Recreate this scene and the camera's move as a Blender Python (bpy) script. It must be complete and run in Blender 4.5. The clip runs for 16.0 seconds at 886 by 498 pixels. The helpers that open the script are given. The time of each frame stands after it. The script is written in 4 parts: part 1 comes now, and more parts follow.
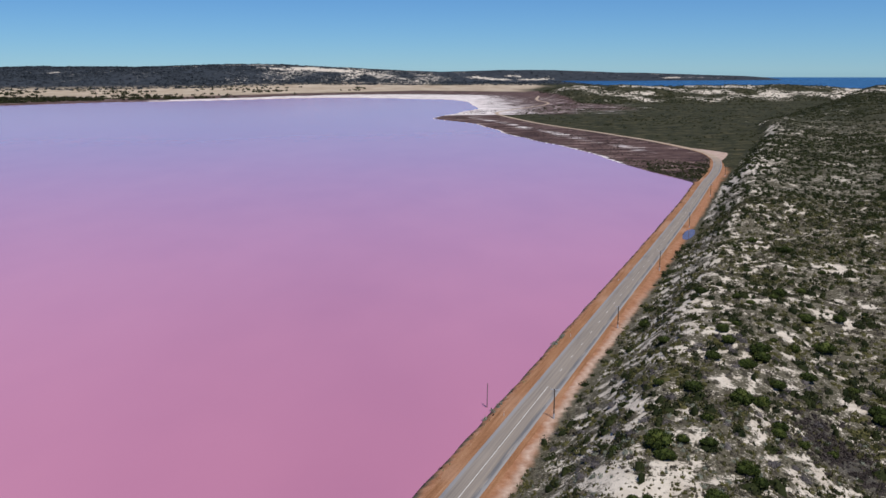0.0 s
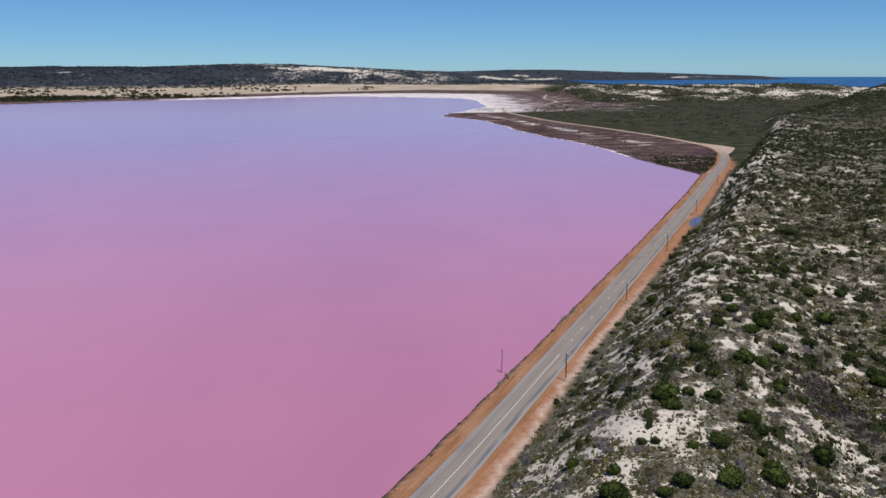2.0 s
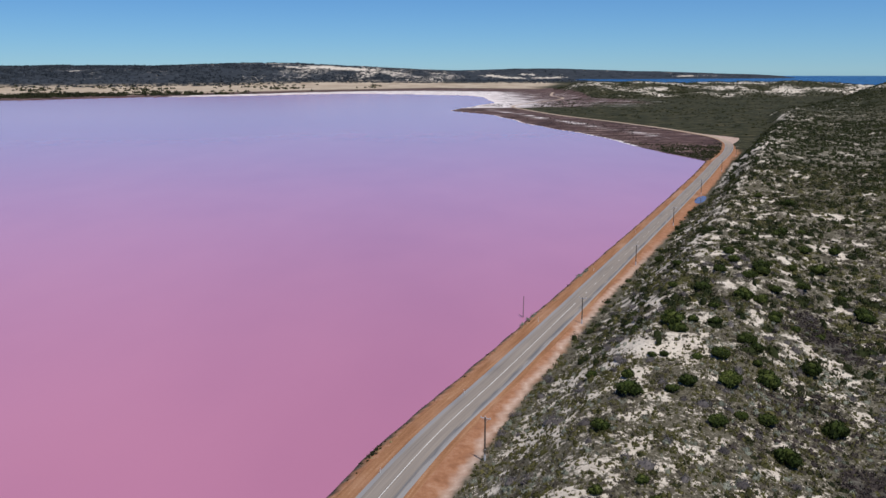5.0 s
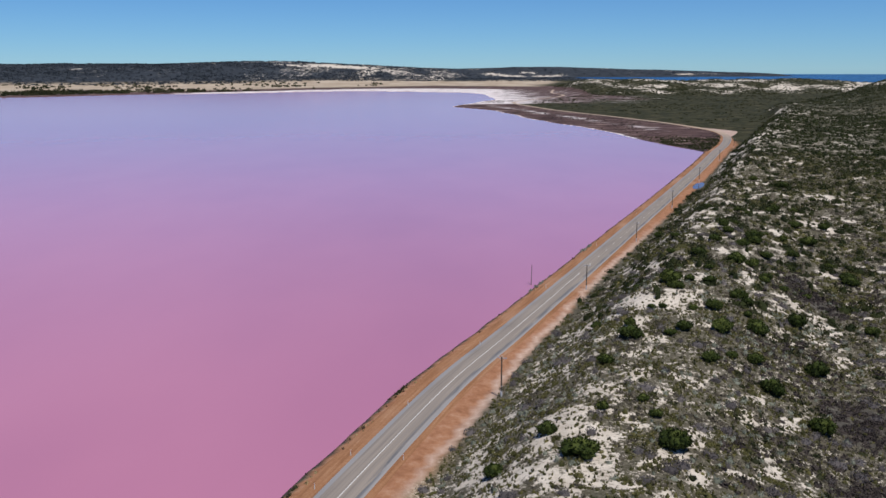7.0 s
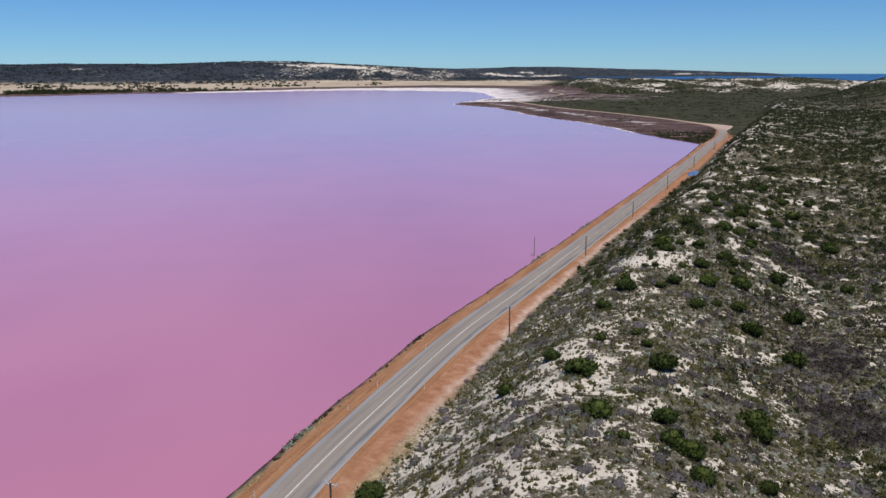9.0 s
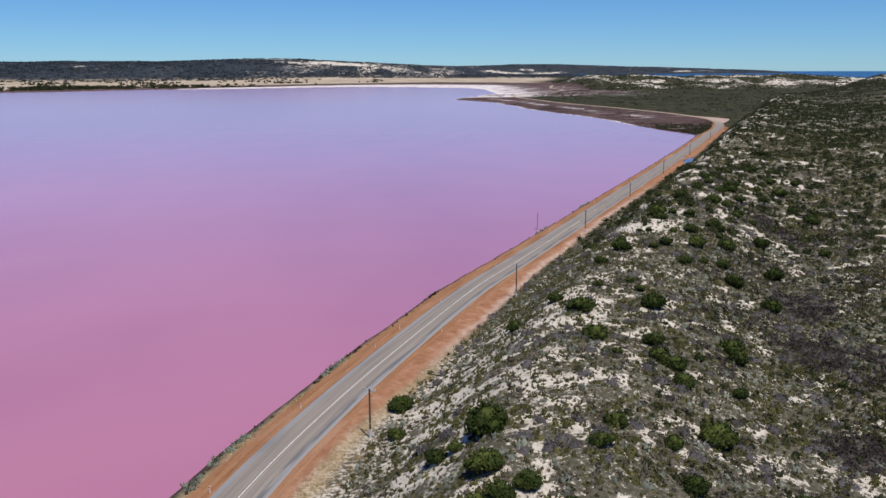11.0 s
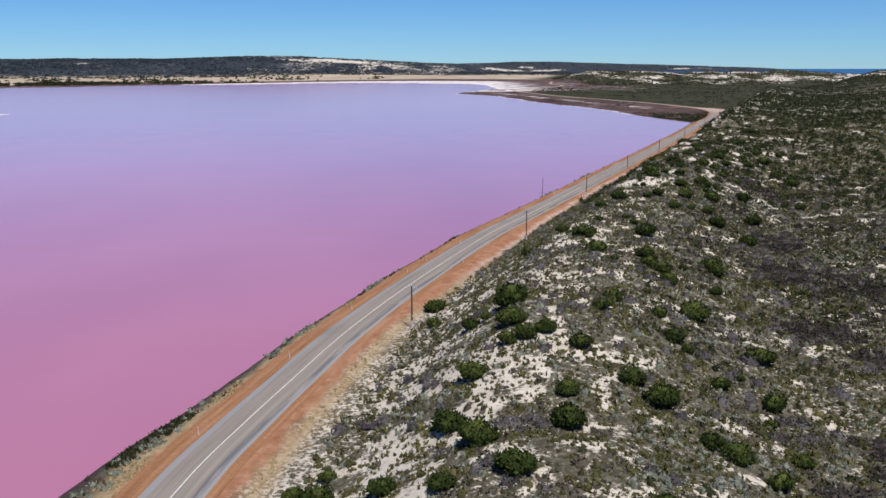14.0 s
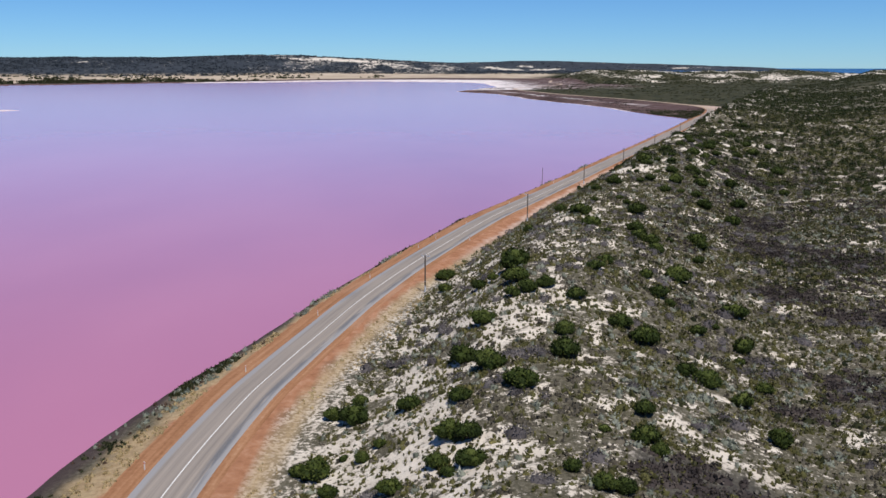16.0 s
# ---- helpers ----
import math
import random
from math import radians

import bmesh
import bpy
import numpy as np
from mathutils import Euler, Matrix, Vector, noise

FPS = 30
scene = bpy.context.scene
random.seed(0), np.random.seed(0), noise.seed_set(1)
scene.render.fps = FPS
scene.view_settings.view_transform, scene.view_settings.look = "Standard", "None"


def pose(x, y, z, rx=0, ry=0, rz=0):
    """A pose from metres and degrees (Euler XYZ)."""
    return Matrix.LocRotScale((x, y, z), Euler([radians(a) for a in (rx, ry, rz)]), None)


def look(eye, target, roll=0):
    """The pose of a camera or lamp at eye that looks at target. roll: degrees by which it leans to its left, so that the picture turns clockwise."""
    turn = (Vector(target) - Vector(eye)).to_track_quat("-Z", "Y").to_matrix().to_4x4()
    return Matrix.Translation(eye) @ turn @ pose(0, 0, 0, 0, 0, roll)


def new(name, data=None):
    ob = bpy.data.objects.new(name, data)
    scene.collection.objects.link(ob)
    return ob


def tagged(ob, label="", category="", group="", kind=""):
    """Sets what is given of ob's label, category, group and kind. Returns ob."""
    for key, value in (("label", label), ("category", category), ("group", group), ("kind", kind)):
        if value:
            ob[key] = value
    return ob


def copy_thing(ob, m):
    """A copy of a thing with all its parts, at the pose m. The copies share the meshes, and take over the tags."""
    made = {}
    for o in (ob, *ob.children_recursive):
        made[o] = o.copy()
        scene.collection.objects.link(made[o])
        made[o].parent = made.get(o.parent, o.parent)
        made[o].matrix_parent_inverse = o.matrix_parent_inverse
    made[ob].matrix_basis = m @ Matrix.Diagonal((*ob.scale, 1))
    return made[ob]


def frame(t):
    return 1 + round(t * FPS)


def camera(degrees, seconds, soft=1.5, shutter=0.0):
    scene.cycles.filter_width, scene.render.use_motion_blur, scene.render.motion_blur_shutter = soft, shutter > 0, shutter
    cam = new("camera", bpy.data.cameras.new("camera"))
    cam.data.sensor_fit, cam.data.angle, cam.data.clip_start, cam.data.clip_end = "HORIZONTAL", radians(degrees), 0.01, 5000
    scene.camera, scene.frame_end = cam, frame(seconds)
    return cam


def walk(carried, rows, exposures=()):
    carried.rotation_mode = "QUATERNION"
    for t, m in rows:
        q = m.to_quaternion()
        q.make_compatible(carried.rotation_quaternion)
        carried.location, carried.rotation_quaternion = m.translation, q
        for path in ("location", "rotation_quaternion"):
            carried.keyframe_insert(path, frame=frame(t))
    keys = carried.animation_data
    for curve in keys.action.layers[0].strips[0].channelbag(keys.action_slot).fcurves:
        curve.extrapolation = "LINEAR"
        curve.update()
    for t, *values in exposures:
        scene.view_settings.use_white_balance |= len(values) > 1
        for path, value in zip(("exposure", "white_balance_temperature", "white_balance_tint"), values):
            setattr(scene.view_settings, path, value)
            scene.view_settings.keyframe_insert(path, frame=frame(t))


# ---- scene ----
SECONDS = 16.0
cam = camera(54.37, SECONDS, soft=1.5)
PATH = [
    (0, pose(0.00, 0.00, 79.03) @ pose(0, 0, 0, 78.199, 0, 0.001) @ pose(0, 0, 0, 0, 0, 0.050)),
    (0.5, pose(-0.60, -2.79, 78.14) @ pose(0, 0, 0, 78.176, 0, 0.158) @ pose(0, 0, 0, 0, 0, 0.042)),
    (1, pose(-1.21, -5.57, 77.00) @ pose(0, 0, 0, 78.174, 0, 0.266) @ pose(0, 0, 0, 0, 0, 0.025)),
    (1.5, pose(-1.85, -8.35, 75.66) @ pose(0, 0, 0, 78.207, 0, 0.367) @ pose(0, 0, 0, 0, 0, 0.013)),
    (2, pose(-2.46, -11.26, 74.17) @ pose(0, 0, 0, 78.243, 0, 0.469) @ pose(0, 0, 0, 0, 0, 0.007)),
    (2.5, pose(-3.16, -14.46, 72.73) @ pose(0, 0, 0, 78.275, 0, 0.561) @ pose(0, 0, 0, 0, 0, -0.007)),
    (3, pose(-3.86, -17.98, 71.35) @ pose(0, 0, 0, 78.294, 0, 0.656) @ pose(0, 0, 0, 0, 0, -0.024)),
    (3.5, pose(-4.75, -21.86, 70.04) @ pose(0, 0, 0, 78.303, 0, 0.732) @ pose(0, 0, 0, 0, 0, -0.042)),
    (4, pose(-5.83, -26.04, 68.87) @ pose(0, 0, 0, 78.299, 0, 0.797) @ pose(0, 0, 0, 0, 0, -0.046)),
    (6.5, pose(-11.18, -48.29, 63.22) @ pose(0, 0, 0, 78.208, 0, 0.831) @ pose(0, 0, 0, 0, 0, 0.079)),
    (7, pose(-11.89, -52.65, 62.08) @ pose(0, 0, 0, 78.209, 0, 0.815) @ pose(0, 0, 0, 0, 0, 0.011)),
    (7.5, pose(-12.66, -57.17, 60.85) @ pose(0, 0, 0, 78.219, 0, 0.794) @ pose(0, 0, 0, 0, 0, -0.023)),
    (8, pose(-13.38, -61.93, 59.61) @ pose(0, 0, 0, 78.247, 0, 0.759) @ pose(0, 0, 0, 0, 0, -0.022)),
    (8.5, pose(-14.09, -66.86, 58.49) @ pose(0, 0, 0, 78.275, 0, 0.730) @ pose(0, 0, 0, 0, 0, -0.026)),
    (9, pose(-14.75, -71.97, 57.39) @ pose(0, 0, 0, 78.265, 0, 0.731) @ pose(0, 0, 0, 0, 0, -0.045)),
    (11.5, pose(-18.40, -97.38, 52.18) @ pose(0, 0, 0, 78.131, 0, 0.715) @ pose(0, 0, 0, 0, 0, -0.037)),
    (12, pose(-19.25, -102.18, 50.86) @ pose(0, 0, 0, 78.130, 0, 0.680) @ pose(0, 0, 0, 0, 0, 0.002)),
    (12.5, pose(-20.26, -107.18, 49.70) @ pose(0, 0, 0, 78.118, 0, 0.659) @ pose(0, 0, 0, 0, 0, 0.005)),
    (13, pose(-21.11, -112.25, 48.54) @ pose(0, 0, 0, 78.102, 0, 0.661) @ pose(0, 0, 0, 0, 0, -0.021)),
    (13.5, pose(-21.78, -117.36, 47.26) @ pose(0, 0, 0, 78.089, 0, 0.675) @ pose(0, 0, 0, 0, 0, -0.038)),
    (14, pose(-22.51, -122.25, 45.97) @ pose(0, 0, 0, 78.072, 0, 0.656) @ pose(0, 0, 0, 0, 0, -0.023)),
    (14.5, pose(-23.18, -127.27, 44.83) @ pose(0, 0, 0, 78.039, 0, 0.662) @ pose(0, 0, 0, 0, 0, -0.007)),
    (15, pose(-23.65, -132.16, 44.25) @ pose(0, 0, 0, 78.014, 0, 0.654) @ pose(0, 0, 0, 0, 0, 0.024)),
    (15.5, pose(-24.02, -136.40, 44.18) @ pose(0, 0, 0, 78.018, 0, 0.634) @ pose(0, 0, 0, 0, 0, 0.056)),
    (16, pose(-24.48, -139.97, 44.32) @ pose(0, 0, 0, 78.029, 0, 0.601) @ pose(0, 0, 0, 0, 0, 0.074)),
]
walk(cam, PATH, [(0.0, -0.12), (9.0, -0.05), (12.5, 0.05), (16.0, 0.12)])

# ---- sky and sun ----
SUN_TOWARDS = Vector((0.20, -0.33, 0.92)).normalized()
world = bpy.data.worlds.new("sky")
scene.world = world
world.use_nodes = True
wn = world.node_tree
sky = wn.nodes.new("ShaderNodeTexSky")
sky.sky_type = "NISHITA"
sky.sun_disc = False
sky.sun_elevation = math.asin(SUN_TOWARDS.z)
sky.sun_rotation = math.atan2(SUN_TOWARDS.x, SUN_TOWARDS.y)
sky.altitude, sky.air_density, sky.dust_density, sky.ozone_density = 50, 0.75, 0.0, 9.0
background = wn.nodes["Background"]
background.inputs["Strength"].default_value = 0.092
tint = wn.nodes.new("ShaderNodeMix")
tint.data_type, tint.blend_type = "RGBA", "MULTIPLY"
tint.inputs[0].default_value, tint.inputs[7].default_value = 1.0, (0.605, 0.872, 1.085, 1)
wn.links.new(sky.outputs[0], tint.inputs[6])
wn.links.new(tint.outputs[2], background.inputs["Color"])
sun_lamp = bpy.data.lights.new("sun", "SUN")
sun_lamp.energy, sun_lamp.angle, sun_lamp.color = 4.3, radians(0.55), (1.0, 0.95, 0.89)
sun = new("sun", sun_lamp)
sun.matrix_world = look(SUN_TOWARDS * 300, (0, 0, 0))


# ---- numeric helpers ----
def smooth(a, b, x):
    t = np.clip((np.asarray(x, float) - a) / (b - a), 0, 1)
    return t * t * (3 - 2 * t)


def lattice(ix, iy, seed):
    h = (ix.astype(np.int64) * 374761393 + iy.astype(np.int64) * 668265263 + seed * 974711) & 0x7FFFFFFF
    h = ((h ^ (h >> 13)) * 1274126177) & 0x7FFFFFFF
    return ((h ^ (h >> 16)) & 0xFFFFF) / float(0xFFFFF)


def value_noise(x, y, wave, seed=0):
    """Smooth noise from -1 to 1 with the given wavelength in metres."""
    u, v = np.asarray(x, float) / wave, np.asarray(y, float) / wave
    i, j = np.floor(u), np.floor(v)
    fu, fv = u - i, v - j
    fu, fv = fu * fu * (3 - 2 * fu), fv * fv * (3 - 2 * fv)
    a, b = lattice(i, j, seed), lattice(i + 1, j, seed)
    c, d = lattice(i, j + 1, seed), lattice(i + 1, j + 1, seed)
    return 2 * ((a * (1 - fu) + b * fu) * (1 - fv) + (c * (1 - fu) + d * fu) * fv) - 1


def fractal(x, y, wave, octaves=3, seed=0):
    total, size, amp = 0, 0, 1.0
    for k in range(octaves):
        total = total + amp * value_noise(x + 31 * k, y - 17 * k, wave / 2 ** k, seed + 7 * k)
        size, amp = size + amp, amp * 0.5
    return total / size


# ---- the plan: road line, lake shore, land ----
ROAD = [(-52.5, -150), (-54.4, -90), (-54.1, -59), (-52, -34), (-49.4, -19), (-45.7, -1), (-41.2, 19.7), (-32.9, 49.3), (-20, 89),
        (-10.7, 115), (2.8, 147), (26.9, 206), (59.3, 286), (95.5, 375), (147.8, 506), (183, 597), (210, 664), (231, 725), (243, 772),
        (249, 820), (246, 873), (230, 964), (212, 1030), (191, 1105), (165, 1185), (138, 1280), (115, 1400), (100, 1490), (96, 1570),
        (115, 1650), (168, 1788), (222, 1930), (247, 2061), (241, 2250), (285, 2600), (345, 3100)]
LAKE = [(-62, -400), (-60, -60), (-51, 4), (-25.5, 89), (-1.5, 149), (21, 208), (68, 325), (100, 400), (141.3, 508), (177, 606), (175, 622),
        (162, 673), (152, 734), (142, 819), (126, 898), (105, 969), (81, 1070), (64, 1196), (46, 1270), (14, 1338), (-21, 1415), (6, 1539),
        (27, 1599), (72, 1785), (66, 2000), (60, 2121), (23, 2276), (-36, 2317), (-128, 2370), (-291, 2448), (-431, 2361), (-551, 2231),
        (-670, 2146), (-820, 2065), (-950, 1880), (-1500, 1500), (-4000, 1200), (-4000, -400)]


def dense_line(points, step):
    """A smooth line through the points, sampled evenly."""
    p = np.array(points, float)
    out = []
    for i in range(len(p) - 1):
        p0, p1, p2, p3 = p[max(i - 1, 0)], p[i], p[i + 1], p[min(i + 2, len(p) - 1)]
        n = max(2, int(np.linalg.norm(p2 - p1) / step * 3))
        for t in np.linspace(0, 1, n, endpoint=False):
            out.append(0.5 * (2 * p1 + (p2 - p0) * t + (2 * p0 - 5 * p1 + 4 * p2 - p3) * t * t + (3 * p1 - p0 - 3 * p2 + p3) * t ** 3))
    out.append(p[-1])
    out = np.array(out)
    run = np.r_[0, np.cumsum(np.linalg.norm(np.diff(out, axis=0), axis=1))]
    even = np.arange(0, run[-1], step)
    return np.stack([np.interp(even, run, out[:, 0]), np.interp(even, run, out[:, 1])], 1)


ROAD_LINE = dense_line(ROAD, 6.0)
LAKE_LINE = np.array(LAKE, float)


def road_frame(x, y):
    """Signed distance from the road's middle (right of it positive) and the run along it."""
    x, y = np.ravel(x).astype(float), np.ravel(y).astype(float)
    a, b = ROAD_LINE[:-1], ROAD_LINE[1:]
    ab = b - a
    ln = np.linalg.norm(ab, axis=1)
    best, off, run = np.full(len(x), 1e9), np.zeros(len(x)), np.zeros(len(x))
    for k in range(0, len(x), 20000):
        px, py = x[k:k + 20000], y[k:k + 20000]
        j = np.argmin((px[:, None] - a[None, :, 0] - ab[None, :, 0] / 2) ** 2 + (py[:, None] - a[None, :, 1] - ab[None, :, 1] / 2) ** 2, axis=1)
        for dj in (-1, 0, 1):
            q = np.clip(j + dj, 0, len(a) - 1)
            rx, ry = px - a[q, 0], py - a[q, 1]
            t = np.clip((rx * ab[q, 0] + ry * ab[q, 1]) / ln[q] ** 2, 0, 1)
            ex, ey = rx - t * ab[q, 0], ry - t * ab[q, 1]
            dist = np.hypot(ex, ey)
            side = np.sign(rx * ab[q, 1] - ry * ab[q, 0])
            sl = slice(k, k + 20000)
            better = dist < best[sl]
            best[sl] = np.where(better, dist, best[sl])
            off[sl] = np.where(better, dist * side, off[sl])
            run[sl] = np.where(better, (q + t) * 6.0, run[sl])
    return off, run


def lake_distance(x, y):
    """Distance from the lake's edge, positive on land."""
    x, y = np.ravel(x).astype(float), np.ravel(y).astype(float)
    best, inside = np.full(len(x), 1e9), np.zeros(len(x), bool)
    for (ax, ay), (bx, by) in zip(LAKE_LINE, np.roll(LAKE_LINE, -1, axis=0)):
        t = np.clip(((x - ax) * (bx - ax) + (y - ay) * (by - ay)) / ((bx - ax) ** 2 + (by - ay) ** 2), 0, 1)
        best = np.minimum(best, np.hypot(x - ax - t * (bx - ax), y - ay - t * (by - ay)))
        if ay != by:
            inside ^= ((ay > y) != (by > y)) & (x < (bx - ax) * (y - ay) / (by - ay) + ax)
    return np.where(inside, -best, best)


PUDDLE = (118.5, 411.0)


def sea_level(x, y):
    """Rise of the open sea and its coast towards the far rim."""
    return 33 * np.clip((np.hypot(x, y) - 3300) / 1650, 0, 1.02)


VERGE_Y = [-60, 0, 25, 45, 75, 95, 110, 140, 200, 260, 320, 400, 700]
VERGE_D = [8.0, 6.9, 6.9, 8.5, 9.6, 10.2, 9.3, 8.0, 7.0, 7.9, 8.6, 9.4, 9.0]
TOE_D = [13, 11.8, 11, 9.6, 10.2, 10.8, 9.9, 8.6, 7.8, 8.6, 8.8, 8.4, 8.0]


# bare sand blow-outs and dark heath patches: place, width, length
BLOWOUTS = [(31, 128, 8, 9), (26, 116, 6, 6), (72, 159, 8, 10), (111, 235, 9, 12), (109, 285, 9, 14), (164, 391, 12, 18), (134, 283, 8, 12),
            (57, 191, 6, 7), (66, 134, 9, 9), (7, 36, 6, 3), (4, 56, 9, 9), (122, 248, 9, 13), (63, 118, 6, 8), (-31, -55, 9, 11), (-24, -34, 8, 7),
            (-19, -17, 5, 5), (-4, -32, 6, 8), (37, 9, 2.5, 3), (-19, -64, 7, 7), (41, 27, 5, 2), (-10, 21, 6, 5), (24, -48, 6, 4), (-20, 6, 6, 6), (-25, 13, 5, 5)]
THICKETS = [(1, -8, 15, 8), (14, -14, 9, 9), (20, -58, 15, 14)]
HILL_SANDS = [(-1260, 4350, 120, 70), (-1130, 4420, 60, 60), (-930, 4480, 170, 60), (-820, 4300, 120, 90), (-1700, 3900, 60, 80), (-640, 4400, 200, 130),
              (190, 4425, 90, 45), (300, 4400, 120, 40), (430, 4420, 120, 45), (360, 4500, 70, 40), (1150, 4480, 70, 40), (1330, 4500, 60, 40)]
HEATHS = [(39, 17, 7, 6), (61, 48, 14, 12), (46, 3, 8, 6), (31, -30, 8, 8), (-1, -66, 8, 7), (19, -41, 4, 4), (57, 87, 7, 12), (48, 56, 8, 10), (78, 30, 12, 25), (76, 153, 6, 14)]


def patches(x, y, places, seed):
    """1 inside the named patches, with ragged edges, 0 outside."""
    wob = 0.55 * fractal(x, y, 6, 3, seed)
    total = np.zeros(len(x))
    for px, py, rx, ry in places:
        total = np.maximum(total, 1 - smooth(0.55, 1.05, np.hypot((x - px) / rx, (y - py) / ry) + wob))
    return total


def land(x, y):
    """Height of the ground and what covers it, for arrays of places."""
    x, y = np.ravel(x).astype(float), np.ravel(y).astype(float)
    d, run = road_frame(x, y)
    shore = lake_distance(x, y) + fractal(x, y, 60, 3, 5) * np.clip(y / 60 - 10, 0, 9)
    # right of the road line, also where the road has turned away
    line = (x - 26.9) * 0.926 - (y - 206) * 0.377
    right = np.where(y > 560, d * (1 - smooth(560, 690, y)) + line * smooth(560, 690, y), d)
    right = right + 24 * fractal(x, y, 110, 3, 37) * smooth(770, 900, y)
    # the flats and the causeway under the road
    flat = np.where(shore > 0, 0.04 + np.minimum(shore * 0.012, 1.0), np.maximum(shore * 0.15, -1.5))
    extra = np.interp(y, [-60, -50, -15, 5, 40, 300], [7.0, 6.4, 2.6, 1.3, 0.6, 0.3])
    bank = 1.0 - np.clip((np.abs(d) - 6.3 - fractal(x, y, 7, 2, 3) * 0.35) / (2.0 + extra), 0, 1.8)
    z = np.maximum(flat, bank)
    z = np.where((right > 0) & (y < 760), np.maximum(z, 0.9 - 0.25 * np.exp(-((d - 9.0) / 1.6) ** 2)), z)
    z = z - 0.55 * np.exp(-(((x - PUDDLE[0]) * 0.926 - (y - PUDDLE[1]) * 0.377) / 3.4) ** 2 - (((x - PUDDLE[0]) * 0.377 + (y - PUDDLE[1]) * 0.926) / 13) ** 2)
    # the dune ridge along the road, the dip behind it, the dunes further in
    toe = np.interp(y, VERGE_Y, TOE_D) + fractal(x, y, 18, 2, 11) * 0.8 + 4.5 * np.exp(-((y - PUDDLE[1]) / 24) ** 2)
    crest = np.interp(y, [-120, -60, 0, 100, 180, 300, 400, 600, 1100, 1500], [6, 7.5, 10.2, 11.2, 13, 13, 16, 15, 16, 10])
    dip = np.interp(y, [-60, 50, 120, 180, 250, 320, 420, 600, 1500], [1.2, 1.4, 3.0, 5.5, 8.5, 12, 14, 13, 10])
    inner = np.interp(y, [-60, 100, 250, 400, 700, 1100, 1500], [3, 6, 10, 8, 7, 9, 10])
    up, down = smooth(0, 24, right - toe), 1 - smooth(40, 76, right)
    ridge = dip + (crest - dip) * down + smooth(85, 200, right) * inner
    hummock = smooth(110, 190, y) * (1 - smooth(700, 900, y)) * (1.1 * fractal(x, y, 17, 2, 33) + 0.9 * np.abs(fractal(x, y, 34, 2, 35)))
    rough = 1.6 * hummock + fractal(x, y, 26, 3, 21) * (1.5 + 1.0 * smooth(0, 60, y - 250 + 0.5 * right)) + fractal(x, y, 7, 2, 31) * 0.5
    rough = rough + fractal(x, y, 95, 2, 41) * 4.0 * smooth(90, 180, right)
    end = 1 - smooth(1000, 1500, y - 6 * (right - 20))
    z = z + up * end * np.where(right > 0, ridge + rough * (0.35 + 0.65 * down + smooth(90, 150, right)), 0)
    # scrub plain beyond the bend, white dunes beyond it
    inland = smooth(10, 60, np.where(y > 640, d, 0)) * smooth(700, 900, y)
    z = z + inland * (1 - up * end) * (1.6 + 1.2 * fractal(x, y, 120, 3, 51))
    white = smooth(1860, 2000, y - 0.35 * (x - 330)) * smooth(280, 380, x) * (1 - smooth(2700, 3200, y)) * (1 - smooth(1150, 1400, x))
    z = z + white * (4 + 22 * smooth(1930, 2400, y - 0.35 * (x - 330)) * (1 - 0.4 * smooth(2500, 3200, y)) + (8.0 * fractal(x, y, 110, 3, 61) + 4.0 * fractal(x, y, 48, 2, 63)) * smooth(1900, 2150, y - 0.35 * (x - 330)))
    # the shores and hills far behind the lake
    foot = np.interp(x, [-3000, -1300, -900, -300, 300], [2500, 2850, 3150, 4000, 4350])
    top = np.interp(x, [-2600, -1500, -1150, -850, -500, -200, 0, 200, 330, 520, 900, 1250, 1600], [84, 88, 100, 99, 82, 66, 61, 66, 73, 71, 60, 50, 40])
    hill = smooth(0, 1, (y - foot) / (4720 - foot))
    z = z + np.where(x < 1700, hill * (top + 4 * fractal(x, y, 160, 3, 71)) + 9 * hill * (1 - hill) * fractal(x, y, 220, 3, 73), 0)
    # down to the sea
    coast = np.interp(y, [-400, 600, 1000, 1750, 2600, 3000, 3400, 3800, 4150], [500, 640, 800, 1180, 1500, 1050, 760, 600, 500])
    sea = smooth(0, 160, x - coast) * (1 - smooth(4250, 4400, y) * (1 - smooth(1640, 1760, x)))
    rise = sea_level(x, y)
    z = np.maximum(z - hill * rise, 3 * hill + np.minimum(z, 1.0))
    z = z * (1 - sea) - 4 * sea + rise
    cover = dict(d=d, right=right, shore=shore, up=up * end, down=down, white=white, hill=hill, inland=inland)
    return z, cover


def speckle(x, y):
    return 0.38 * fractal(x, y, 7, 2, 401) + 0.85 * fractal(x, y, 2.8, 2, 403)


SAMPLE = np.random.default_rng(3).uniform(0, 900, (2, 60000))
SPECKLE_RANKS = np.quantile(speckle(SAMPLE[0], SAMPLE[1]), np.linspace(0, 1, 101))


